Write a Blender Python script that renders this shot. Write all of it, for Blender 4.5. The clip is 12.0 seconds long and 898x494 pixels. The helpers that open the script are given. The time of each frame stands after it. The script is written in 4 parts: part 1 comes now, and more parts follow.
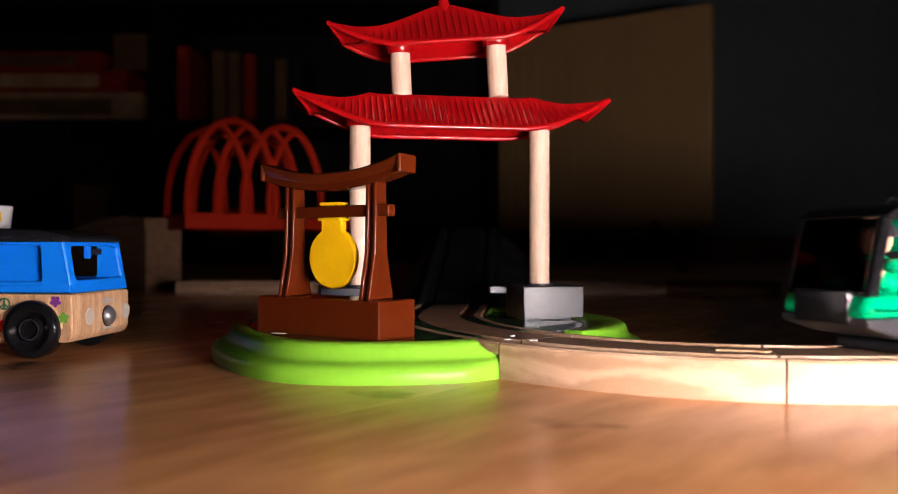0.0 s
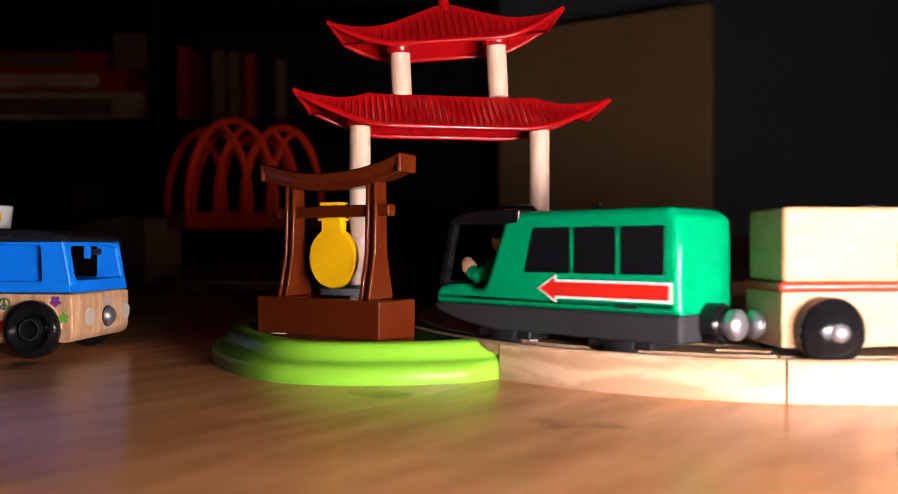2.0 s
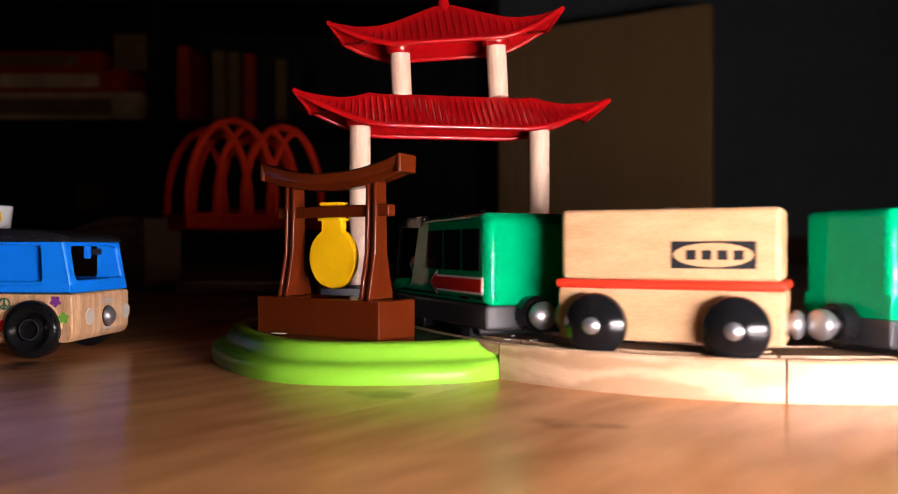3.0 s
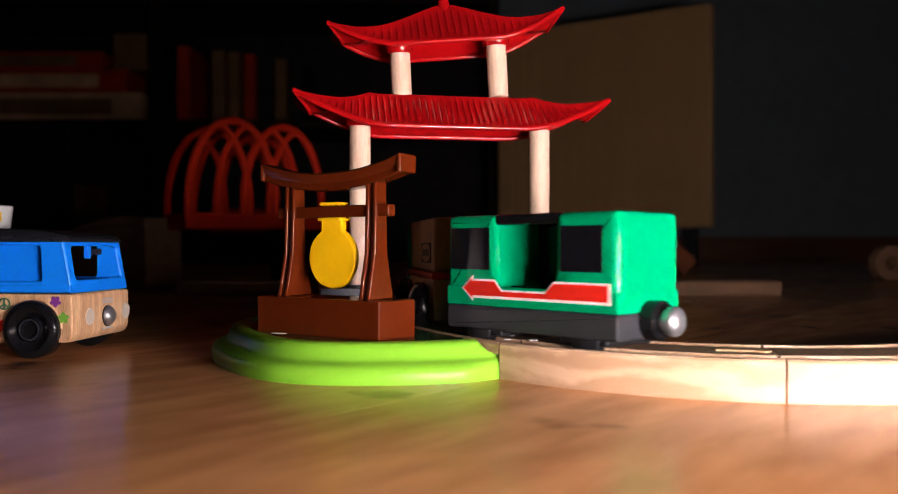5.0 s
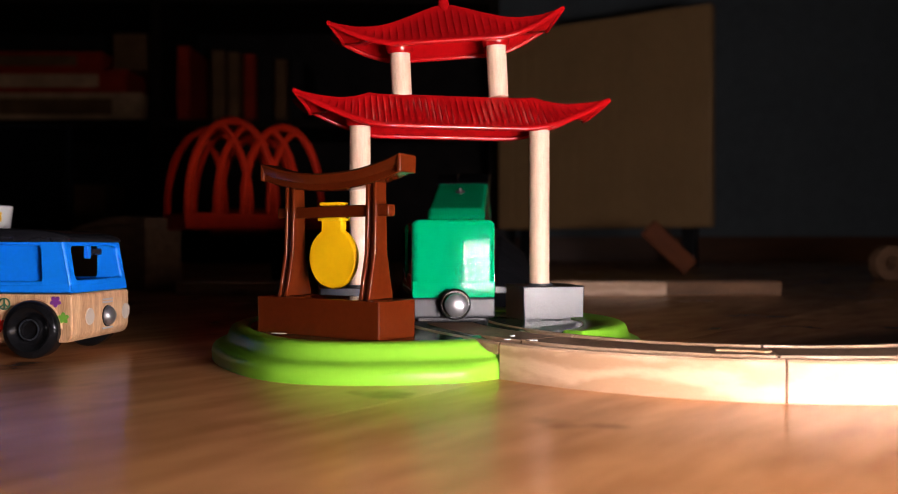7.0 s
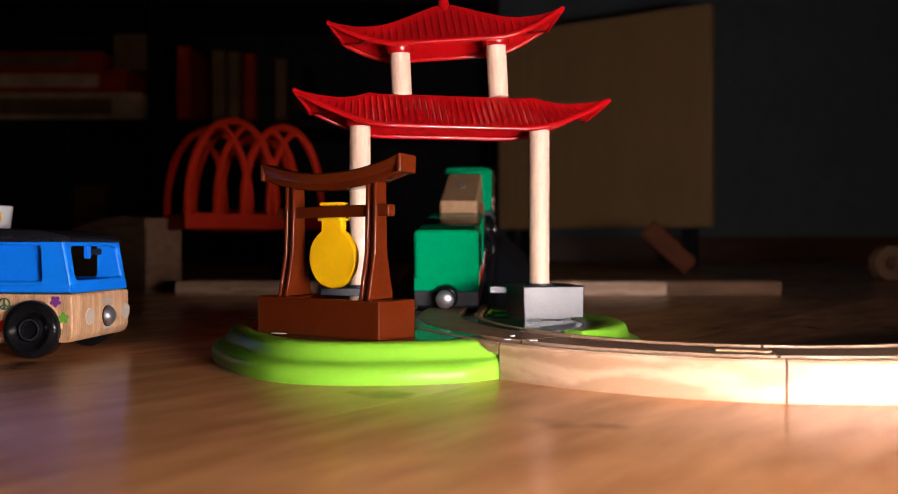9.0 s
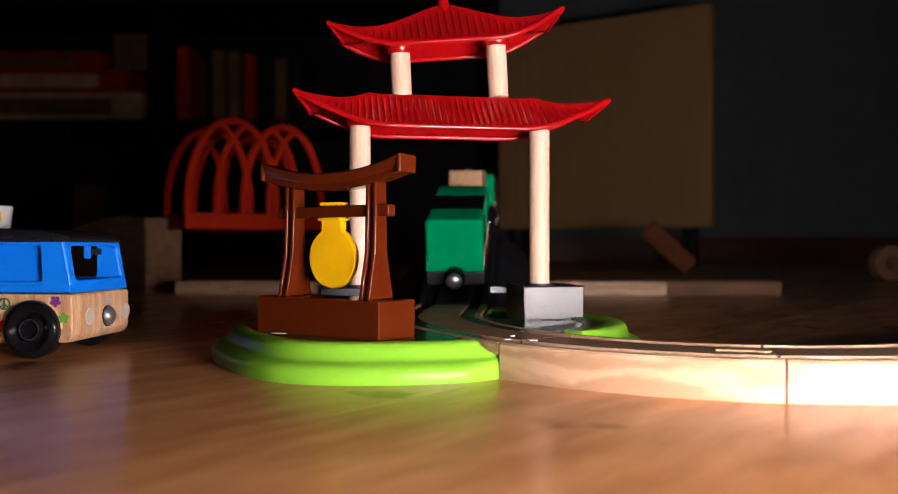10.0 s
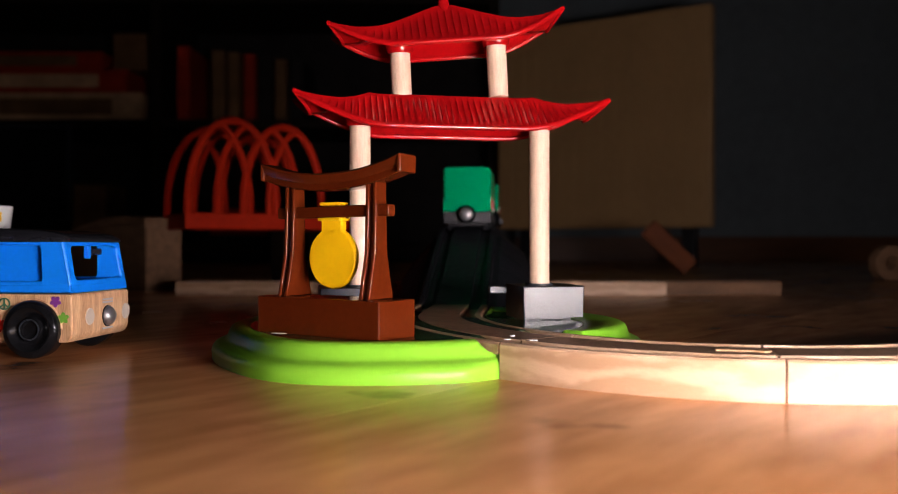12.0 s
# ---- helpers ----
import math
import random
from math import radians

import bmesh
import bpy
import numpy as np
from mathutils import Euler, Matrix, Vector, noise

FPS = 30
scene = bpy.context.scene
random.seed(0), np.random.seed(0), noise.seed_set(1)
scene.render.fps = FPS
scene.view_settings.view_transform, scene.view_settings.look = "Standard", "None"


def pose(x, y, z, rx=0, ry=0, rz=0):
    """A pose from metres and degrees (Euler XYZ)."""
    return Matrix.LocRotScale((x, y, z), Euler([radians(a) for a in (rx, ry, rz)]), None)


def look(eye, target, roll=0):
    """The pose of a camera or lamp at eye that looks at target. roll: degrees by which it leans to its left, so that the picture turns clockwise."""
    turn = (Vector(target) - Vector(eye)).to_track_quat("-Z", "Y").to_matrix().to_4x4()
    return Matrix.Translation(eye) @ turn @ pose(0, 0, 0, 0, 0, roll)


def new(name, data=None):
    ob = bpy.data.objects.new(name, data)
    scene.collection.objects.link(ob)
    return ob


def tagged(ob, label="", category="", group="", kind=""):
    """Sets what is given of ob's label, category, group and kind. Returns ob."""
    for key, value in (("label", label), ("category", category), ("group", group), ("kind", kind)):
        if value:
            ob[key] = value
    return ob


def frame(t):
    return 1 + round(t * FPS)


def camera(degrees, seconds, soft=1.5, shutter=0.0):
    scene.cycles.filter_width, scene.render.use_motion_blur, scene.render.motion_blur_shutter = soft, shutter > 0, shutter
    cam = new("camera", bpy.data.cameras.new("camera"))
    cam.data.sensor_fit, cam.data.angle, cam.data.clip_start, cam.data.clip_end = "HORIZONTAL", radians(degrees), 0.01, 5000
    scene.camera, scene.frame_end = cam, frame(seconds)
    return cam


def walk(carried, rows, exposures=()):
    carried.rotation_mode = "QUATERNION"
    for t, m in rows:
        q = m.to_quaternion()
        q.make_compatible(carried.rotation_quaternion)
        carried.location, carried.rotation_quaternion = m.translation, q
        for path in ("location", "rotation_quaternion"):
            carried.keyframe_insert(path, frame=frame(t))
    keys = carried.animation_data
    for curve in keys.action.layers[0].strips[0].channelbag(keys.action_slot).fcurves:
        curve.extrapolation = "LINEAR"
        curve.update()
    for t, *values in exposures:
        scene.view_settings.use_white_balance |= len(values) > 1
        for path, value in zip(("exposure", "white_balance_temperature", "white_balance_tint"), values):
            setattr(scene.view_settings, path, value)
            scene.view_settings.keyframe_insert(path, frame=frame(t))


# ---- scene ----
# ---------------------------------------------------------------- camera
EYE = (0.0, 0.0, 0.0434)
cam = camera(55.5, 12.0, soft=0.7, shutter=0.5)
cam.data.dof.use_dof = True
cam.data.dof.focus_distance = 0.33
cam.data.dof.aperture_fstop = 12.5
STILL = look(EYE, (0.0, 1.0, 0.0434))
walk(cam, [(0.0, STILL), (12.0, STILL)], exposures=[(0.0, 0.0), (12.0, 0.0)])

# ---------------------------------------------------------------- world and light
world = bpy.data.worlds.new("room_air")
scene.world = world
world.use_nodes = True
world.node_tree.nodes["Background"].inputs["Color"].default_value = (1.0, 0.86, 0.7, 1)
world.node_tree.nodes["Background"].inputs["Strength"].default_value = 0.0005
LED_POWER = 134.0


# ---------------------------------------------------------------- materials
def rgb(c):
    return (c[0], c[1], c[2], 1.0)


def material(name, colour, rough=0.4, metal=0.0, vary=0.12, scale=60.0, bump=0.0, bump_scale=300.0, dark=None,
             stretch=(1, 1, 1), coat=0.0, rough_vary=0.06, grain=0.0, per_piece=0.0, specular=0.5, knots=None):
    """Principled surface with two scales of colour variation, uneven gloss and fine relief."""
    m = bpy.data.materials.new(name)
    m.use_nodes = True
    nt = m.node_tree
    n, l = nt.nodes, nt.links
    b = n["Principled BSDF"]
    tc = n.new("ShaderNodeTexCoord")
    mp = n.new("ShaderNodeMapping")
    mp.inputs["Scale"].default_value = stretch
    l.new(tc.outputs["Object"], mp.inputs["Vector"])
    big = n.new("ShaderNodeTexNoise")
    big.inputs["Scale"].default_value = scale
    big.inputs["Detail"].default_value = 4
    fine = n.new("ShaderNodeTexNoise")
    fine.inputs["Scale"].default_value = scale * 7
    fine.inputs["Detail"].default_value = 5
    l.new(mp.outputs["Vector"], big.inputs["Vector"])
    l.new(mp.outputs["Vector"], fine.inputs["Vector"])
    mix = n.new("ShaderNodeMix")
    mix.data_type = "RGBA"
    d = dark or tuple(c * (1 - 2.2 * vary) for c in colour)
    mix.inputs[6].default_value = rgb(d)
    mix.inputs[7].default_value = rgb(tuple(min(1, c * (1 + 0.6 * vary)) for c in colour))
    add = n.new("ShaderNodeMath")
    add.operation = "MULTIPLY_ADD"
    add.inputs[1].default_value = 0.65
    half = n.new("ShaderNodeMath")
    half.operation = "MULTIPLY"
    half.inputs[1].default_value = 0.5
    l.new(fine.outputs["Fac"], half.inputs[0])
    l.new(big.outputs["Fac"], add.inputs[0])
    l.new(half.outputs[0], add.inputs[2])
    src = add.outputs[0]
    if grain > 0:
        wv = n.new("ShaderNodeTexWave")
        wv.wave_type = "BANDS"
        wv.bands_direction = "Z"
        wv.inputs["Scale"].default_value = grain
        wv.inputs["Distortion"].default_value = 6.0
        wv.inputs["Detail"].default_value = 3.0
        wv.inputs["Detail Scale"].default_value = 2.4
        l.new(mp.outputs["Vector"], wv.inputs["Vector"])
        g = n.new("ShaderNodeMath")
        g.operation = "MULTIPLY_ADD"
        g.inputs[1].default_value = 0.45
        l.new(wv.outputs["Fac"], g.inputs[0])
        l.new(src, g.inputs[2])
        sub = n.new("ShaderNodeMath")
        sub.operation = "SUBTRACT"
        sub.inputs[1].default_value = 0.22
        l.new(g.outputs[0], sub.inputs[0])
        src = sub.outputs[0]
    spread = n.new("ShaderNodeMapRange")
    spread.inputs["From Min"].default_value = 0.4
    spread.inputs["From Max"].default_value = 0.74
    l.new(src, spread.inputs["Value"])
    l.new(spread.outputs["Result"], mix.inputs[0])
    colour_out = mix.outputs[2]
    if knots:
        geo = n.new("ShaderNodeNewGeometry")
        kn = n.new("ShaderNodeTexNoise")
        kn.inputs["Scale"].default_value = 27
        kn.inputs["Detail"].default_value = 3
        km = n.new("ShaderNodeMapRange")
        km.interpolation_type = "SMOOTHSTEP"
        km.inputs["From Min"].default_value = 0.6
        km.inputs["From Max"].default_value = 0.73
        km.inputs["To Max"].default_value = 0.75
        kx = n.new("ShaderNodeMix")
        kx.data_type = "RGBA"
        kx.inputs[7].default_value = rgb(knots)
        l.new(geo.outputs["Position"], kn.inputs["Vector"])
        l.new(kn.outputs["Fac"], km.inputs["Value"])
        l.new(km.outputs["Result"], kx.inputs[0])
        l.new(colour_out, kx.inputs[6])
        colour_out = kx.outputs[2]
    if per_piece > 0:
        oi = n.new("ShaderNodeObjectInfo")
        hs = n.new("ShaderNodeHueSaturation")
        mr = n.new("ShaderNodeMapRange")
        mr.inputs["To Min"].default_value = 1 - per_piece
        mr.inputs["To Max"].default_value = 1 + per_piece
        l.new(oi.outputs["Random"], mr.inputs["Value"])
        l.new(mr.outputs["Result"], hs.inputs["Value"])
        l.new(colour_out, hs.inputs["Color"])
        colour_out = hs.outputs["Color"]
    l.new(colour_out, b.inputs["Base Color"])
    rr = n.new("ShaderNodeMapRange")
    rr.inputs["To Min"].default_value = max(0.02, rough - rough_vary)
    rr.inputs["To Max"].default_value = min(1, rough + rough_vary)
    l.new(big.outputs["Fac"], rr.inputs["Value"])
    l.new(rr.outputs["Result"], b.inputs["Roughness"])
    b.inputs["Metallic"].default_value = metal
    b.inputs["Specular IOR Level"].default_value = specular
    b.inputs["Coat Weight"].default_value = coat
    b.inputs["Coat Roughness"].default_value = 0.08
    if bump > 0:
        bt = n.new("ShaderNodeTexNoise")
        bt.inputs["Scale"].default_value = bump_scale
        bt.inputs["Detail"].default_value = 4
        l.new(mp.outputs["Vector"], bt.inputs["Vector"])
        bp = n.new("ShaderNodeBump")
        bp.inputs["Strength"].default_value = bump
        bp.inputs["Distance"].default_value = 0.001
        l.new(bt.outputs["Fac"], bp.inputs["Height"])
        l.new(bp.outputs["Normal"], b.inputs["Normal"])
    return m


BEECH = material("beech_wood", (0.62, 0.39, 0.22), 0.5, vary=0.18, scale=42, stretch=(7, 7, 0.9), bump=0.2, bump_scale=900, dark=(0.34, 0.17, 0.08))
BEECH_PALE = material("pale_beech_wood", (0.46, 0.285, 0.155), 0.5, vary=0.12, scale=60, stretch=(1, 4, 4), bump=0.12, bump_scale=900, dark=(0.38, 0.22, 0.11), specular=0.3)
DOWEL = material("dowel_wood", (0.66, 0.47, 0.35), 0.55, vary=0.12, scale=120, stretch=(6, 6, 0.6), bump=0.2, bump_scale=900, dark=(0.56, 0.38, 0.27))
TRACK_WOOD = material("track_wood", (0.50, 0.325, 0.208), 0.46, vary=0.16, scale=26, stretch=(1, 1, 2.6), bump=0.15, bump_scale=700, dark=(0.405, 0.24, 0.138), grain=13, specular=0.3)
BOARD_WOOD = material("orange_brown_board", (0.16, 0.045, 0.016), 0.6, vary=0.2, scale=24, stretch=(6, 6, 1), specular=0.1)
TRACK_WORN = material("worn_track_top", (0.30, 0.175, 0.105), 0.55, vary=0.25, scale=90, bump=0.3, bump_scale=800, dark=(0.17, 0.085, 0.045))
FLOOR_WOOD = material("varnished_floor_wood", (0.76, 0.36, 0.15), 0.25, vary=0.2, scale=6, stretch=(0.5, 1.8, 1.8), bump=0.05, bump_scale=60, dark=(0.36, 0.132, 0.045), per_piece=0.07, rough_vary=0.07, specular=0.13, knots=(0.15, 0.045, 0.013))
RED = material("red_plastic", (0.32, 0.003, 0.0045), 0.16, vary=0.05, scale=80, bump=0.02, specular=0.42, rough_vary=0.03)
BROWN = material("brown_plastic", (0.086, 0.0125, 0.0024), 0.15, vary=0.06, scale=80, bump=0.03, specular=0.5, rough_vary=0.03)
YELLOW = material("yellow_plastic", (0.85, 0.48, 0.004), 0.3, vary=0.02, scale=80, bump=0.03)
LIME = material("lime_green_plastic", (0.19, 0.46, 0.028), 0.34, vary=0.03, scale=60, bump=0.02, specular=0.18)
LIME_TOP = material("dark_glossy_top", (0.03, 0.11, 0.03), 0.15, vary=0.4, scale=60, dark=(0.005, 0.015, 0.02))
GREY = material("grey_plastic", (0.019, 0.021, 0.027), 0.32, vary=0.12, scale=150, bump=0.04, bump_scale=1500, specular=0.32)
SKIRT_GREY = material("dark_grey_plastic", (0.026, 0.027, 0.031), 0.42, vary=0.06, scale=100, bump=0.05, specular=0.35)
TRAIN_GREEN = material("green_gloss_plastic", (0.0, 0.27, 0.105), 0.045, vary=0.03, scale=60, bump=0.05, bump_scale=90, rough_vary=0.01, specular=0.085)
BLACK = material("black_gloss_plastic", (0.006, 0.006, 0.007), 0.14, vary=0.1, scale=60, rough_vary=0.03, specular=0.25)
BLACK_MATT = material("black_matt_plastic", (0.010, 0.010, 0.012), 0.45, vary=0.15, scale=90, bump=0.2, bump_scale=600, specular=0.25)
RAMP_BLACK = material("charcoal_ramp_plastic", (0.011, 0.0115, 0.015), 0.5, vary=0.25, scale=40, bump=0.5, bump_scale=160, specular=0.16)
WINDOW = material("black_window_print", (0.006, 0.006, 0.008), 0.08, vary=0.1, scale=60, rough_vary=0.02, specular=0.1)
ARROW = material("red_print", (0.6, 0.02, 0.012), 0.2, vary=0.05, specular=0.1)
WHITE = material("white_print", (0.75, 0.76, 0.76), 0.25, vary=0.03, specular=0.15)
STRIPE = material("red_rubber_band", (0.6, 0.03, 0.012), 0.35, vary=0.06)
STEEL = material("satin_steel", (0.42, 0.42, 0.44), 0.34, metal=0.85, vary=0.06, scale=300, bump=0.08, bump_scale=2500)
BLUE = material("blue_plastic", (0.003, 0.19, 0.85), 0.36, vary=0.04, scale=80, bump=0.02)
CHARCOAL = material("charcoal_plastic", (0.014, 0.014, 0.018), 0.16, vary=0.1, scale=60, specular=0.45, rough_vary=0.02)
SKIN = material("peach_plastic", (0.62, 0.34, 0.22), 0.4, vary=0.04)
HAIR = material("dark_hat_plastic", (0.02, 0.015, 0.02), 0.3, vary=0.05)
PURPLE = material("purple_print", (0.17, 0.03, 0.23), 0.5, vary=0.1)
LEAF = material("green_print", (0.12, 0.3, 0.03), 0.5, vary=0.1)
DEEP_GREEN = material("dark_green_print", (0.02, 0.1, 0.05), 0.5, vary=0.1)
PALE_PRINT = material("pale_grey_print", (0.5, 0.42, 0.36), 0.45, vary=0.05)
SILVER_PRINT = material("silver_print", (0.32, 0.33, 0.36), 0.35, vary=0.05)
ORANGE = material("orange_plastic", (0.36, 0.015, 0.003), 0.6, vary=0.08, scale=50, specular=0.06)
# Beech with weak far light put into the colour: right track, ramp, ring.
DIM_WOOD = material("dimmed_beech_wood", (0.19, 0.10, 0.055), 0.6, vary=0.2, scale=30, stretch=(1, 4, 4), bump=0.2, bump_scale=700, specular=0.15)
WALL = material("painted_wall", (0.15, 0.175, 0.19), 0.8, vary=0.08, scale=5, bump=0.1, bump_scale=300, specular=0.15)
CEILING = material("ceiling_paint", (0.4, 0.38, 0.35), 0.85, vary=0.05, scale=5)
SHELF_WOOD = material("dark_stained_shelf", (0.02, 0.012, 0.008), 0.6, vary=0.2, scale=14, stretch=(1, 6, 6), specular=0.1)
RADIATOR = material("cream_enamel", (0.38, 0.225, 0.10), 0.5, vary=0.05, scale=9, specular=0.2)
SKIRTING = material("orange_stained_skirting", (0.13, 0.045, 0.014), 0.5, vary=0.15, scale=12, stretch=(1, 6, 6))
CARD_WHITE = material("white_card", (0.6, 0.35, 0.19), 0.65, vary=0.2, scale=20, specular=0.1)
CARD_RED = material("red_card", (0.42, 0.03, 0.012), 0.6, vary=0.2, scale=20, specular=0.1)
CARD_TAN = material("tan_card", (0.2, 0.1, 0.045), 0.65, vary=0.2, scale=20, specular=0.1)
CARD_DARK = material("dark_card", (0.022, 0.018, 0.017), 0.65, vary=0.2, scale=20, specular=0.1)


def led_material():
    """Rows of small white diodes behind a clear cover: light only where a diode sits."""
    m = bpy.data.materials.new("led_diodes")
    m.use_nodes = True
    n, l = m.node_tree.nodes, m.node_tree.links
    tc = n.new("ShaderNodeTexCoord")
    mp = n.new("ShaderNodeMapping")
    mp.inputs["Scale"].default_value = (120, 120, 0)
    vo = n.new("ShaderNodeTexVoronoi")
    vo.inputs["Randomness"].default_value = 0.0
    vo.inputs["Scale"].default_value = 1.0
    l.new(tc.outputs["Object"], mp.inputs["Vector"])
    l.new(mp.outputs["Vector"], vo.inputs["Vector"])
    mr = n.new("ShaderNodeMapRange")
    mr.interpolation_type = "SMOOTHSTEP"
    mr.inputs["From Min"].default_value = 0.19
    mr.inputs["From Max"].default_value = 0.29
    mr.inputs["To Min"].default_value = LED_POWER * 5.6
    mr.inputs["To Max"].default_value = LED_POWER * 0.012
    l.new(vo.outputs["Distance"], mr.inputs["Value"])
    b = n["Principled BSDF"]
    b.inputs["Base Color"].default_value = (0.8, 0.8, 0.75, 1)
    b.inputs["Emission Color"].default_value = (1.0, 0.875, 0.875, 1)
    l.new(mr.outputs["Result"], b.inputs["Emission Strength"])
    return m


LED = led_material()


def tinted_glass():
    m = bpy.data.materials.new("tinted_glass")
    m.use_nodes = True
    b = m.node_tree.nodes["Principled BSDF"]
    b.inputs["Base Color"].default_value = (0.015, 0.012, 0.012, 1)
    b.inputs["Transmission Weight"].default_value = 1.0
    b.inputs["Roughness"].default_value = 0.05
    b.inputs["IOR"].default_value = 1.2
    return m


TINT = tinted_glass()


# ---------------------------------------------------------------- mesh helpers
def part(name, bm, mat, parent=None, label="", m=None, smooth=False):
    me = bpy.data.meshes.new(name)
    bmesh.ops.recalc_face_normals(bm, faces=bm.faces)
    if smooth:
        for f in bm.faces:
            f.smooth = True
        for e in bm.edges:
            if len(e.link_faces) == 2 and e.calc_face_angle(0) > 0.6:
                e.smooth = False
    bm.to_mesh(me)
    bm.free()
    for q in (mat if isinstance(mat, (list, tuple)) else [mat]):
        me.materials.append(q)
    ob = new(name, me)
    if parent:
        ob.parent = parent
    if m is not None:
        ob.matrix_basis = m
    if label:
        ob["label"] = label
    if smooth and len(me.vertices) < 1200:
        wn = ob.modifiers.new("flat_faces", "WEIGHTED_NORMAL")
        wn.mode, wn.weight, wn.keep_sharp = "FACE_AREA", 90, True
    return ob


def thing(name, m, label, category, group="", kind=""):
    return_ob = new(name)
    return_ob.empty_display_size = 0.01
    return_ob.matrix_basis = m
    return tagged(return_ob, label, category, group, kind)


def add_box(bm, x0, x1, y0, y1, z0, z1, bevel=0.0, seg=2, mat=0):
    r = bmesh.ops.create_cube(bm, size=1.0)
    vs = r["verts"]
    for v in vs:
        v.co = Vector(((x0 + x1) / 2 + v.co.x * (x1 - x0), (y0 + y1) / 2 + v.co.y * (y1 - y0), (z0 + z1) / 2 + v.co.z * (z1 - z0)))
    fs = {f for v in vs for f in v.link_faces}
    for f in fs:
        f.material_index = mat
    if bevel > 0:
        es = list({e for v in vs for e in v.link_edges})
        bmesh.ops.bevel(bm, geom=es, offset=bevel, segments=seg, profile=0.5, affect="EDGES")
    return bm


def box(x0, x1, y0, y1, z0, z1, bevel=0.0, seg=2):
    return add_box(bmesh.new(), x0, x1, y0, y1, z0, z1, bevel, seg)


def add_prism(bm, outline, lo, hi, axis="y", bevel=0.0, seg=2, mat=0):
    """Extrude a flat outline between lo and hi along an axis. Axis y: points are (x, z); z: (x, y); x: (y, z)."""
    def at(p, q):
        return {"y": (p[0], q, p[1]), "z": (p[0], p[1], q), "x": (q, p[0], p[1])}[axis]
    a = [bm.verts.new(at(p, lo)) for p in outline]
    b = [bm.verts.new(at(p, hi)) for p in outline]
    fs = [bm.faces.new(a), bm.faces.new(b[::-1])]
    k = len(outline)
    for i in range(k):
        fs.append(bm.faces.new((a[i], b[i], b[(i + 1) % k], a[(i + 1) % k])))
    for f in fs:
        f.material_index = mat
    if bevel > 0:
        bmesh.ops.recalc_face_normals(bm, faces=fs)
        es = list({e for f in fs[:2] for e in f.edges})
        bmesh.ops.bevel(bm, geom=es, offset=bevel, segments=seg, profile=0.5, affect="EDGES")
    return bm


def prism(outline, lo, hi, axis="y", bevel=0.0, seg=2):
    return add_prism(bmesh.new(), outline, lo, hi, axis, bevel, seg)


def add_lathe(bm, profile, steps=32, m=None, mat=0):
    """Turn (radius, height) points about z."""
    rings = []
    for r, z in profile:
        if r <= 1e-6:
            rings.append([bm.verts.new((0, 0, z))])
        else:
            rings.append([bm.verts.new((r * math.cos(2 * math.pi * i / steps), r * math.sin(2 * math.pi * i / steps), z)) for i in range(steps)])
    for p, q in zip(rings, rings[1:]):
        for i in range(steps):
            j = (i + 1) % steps
            if len(p) == 1 and len(q) == 1:
                continue
            if len(p) == 1:
                f = bm.faces.new((p[0], q[i], q[j]))
            elif len(q) == 1:
                f = bm.faces.new((p[i], p[j], q[0]))
            else:
                f = bm.faces.new((p[i], p[j], q[j], q[i]))
            f.material_index = mat
    if m is not None:
        bmesh.ops.transform(bm, matrix=m, verts=[v for ring in rings for v in ring])
    return bm


def lathe(profile, steps=32, m=None):
    return add_lathe(bmesh.new(), profile, steps, m)


def ball(r, cz=0.0, k=10):
    return [(r * math.sin(math.pi * i / k), cz - r * math.cos(math.pi * i / k)) for i in range(k + 1)]


def add_sweep(bm, section, frames, caps=True, mats=None, closed=False):
    """Carry a closed section of (side, up) points along frames of (place, side, up)."""
    rings = [[bm.verts.new(p + s * a + u * b) for a, b in section] for p, s, u in frames]
    k = len(section)
    pairs = list(zip(rings, rings[1:]))
    if closed:
        pairs.append((rings[-1], rings[0]))
    for p, q in pairs:
        for i in range(k):
            f = bm.faces.new((p[i], p[(i + 1) % k], q[(i + 1) % k], q[i]))
            if mats:
                f.material_index = mats[i]
    if caps and not closed:
        bm.faces.new(rings[0][::-1])
        bm.faces.new(rings[-1])
    return bm


def tube(points, r, k=8):
    pts = [Vector(p) for p in points]
    frames = []
    for i, p in enumerate(pts):
        d = (pts[min(i + 1, len(pts) - 1)] - pts[max(i - 1, 0)]).normalized()
        side = d.cross(Vector((0, 0, 1)))
        side = side.normalized() if side.length > 1e-4 else Vector((1, 0, 0))
        frames.append((p, side, side.cross(d).normalized()))
    return [(r * math.cos(2 * math.pi * i / k), r * math.sin(2 * math.pi * i / k)) for i in range(k)], frames


def rounded(outline, r, k=4):
    """Round the corners of an outline."""
    out = []
    n = len(outline)
    for i in range(n):
        p, c, q = Vector(outline[i - 1]), Vector(outline[i]), Vector(outline[(i + 1) % n])
        a, b = (p - c), (q - c)
        t = min(r, a.length * 0.45, b.length * 0.45)
        s, e = c + a.normalized() * t, c + b.normalized() * t
        for j in range(k + 1):
            w = j / k
            out.append(tuple((1 - w) ** 2 * s + 2 * w * (1 - w) * c + w * w * e))
    return out


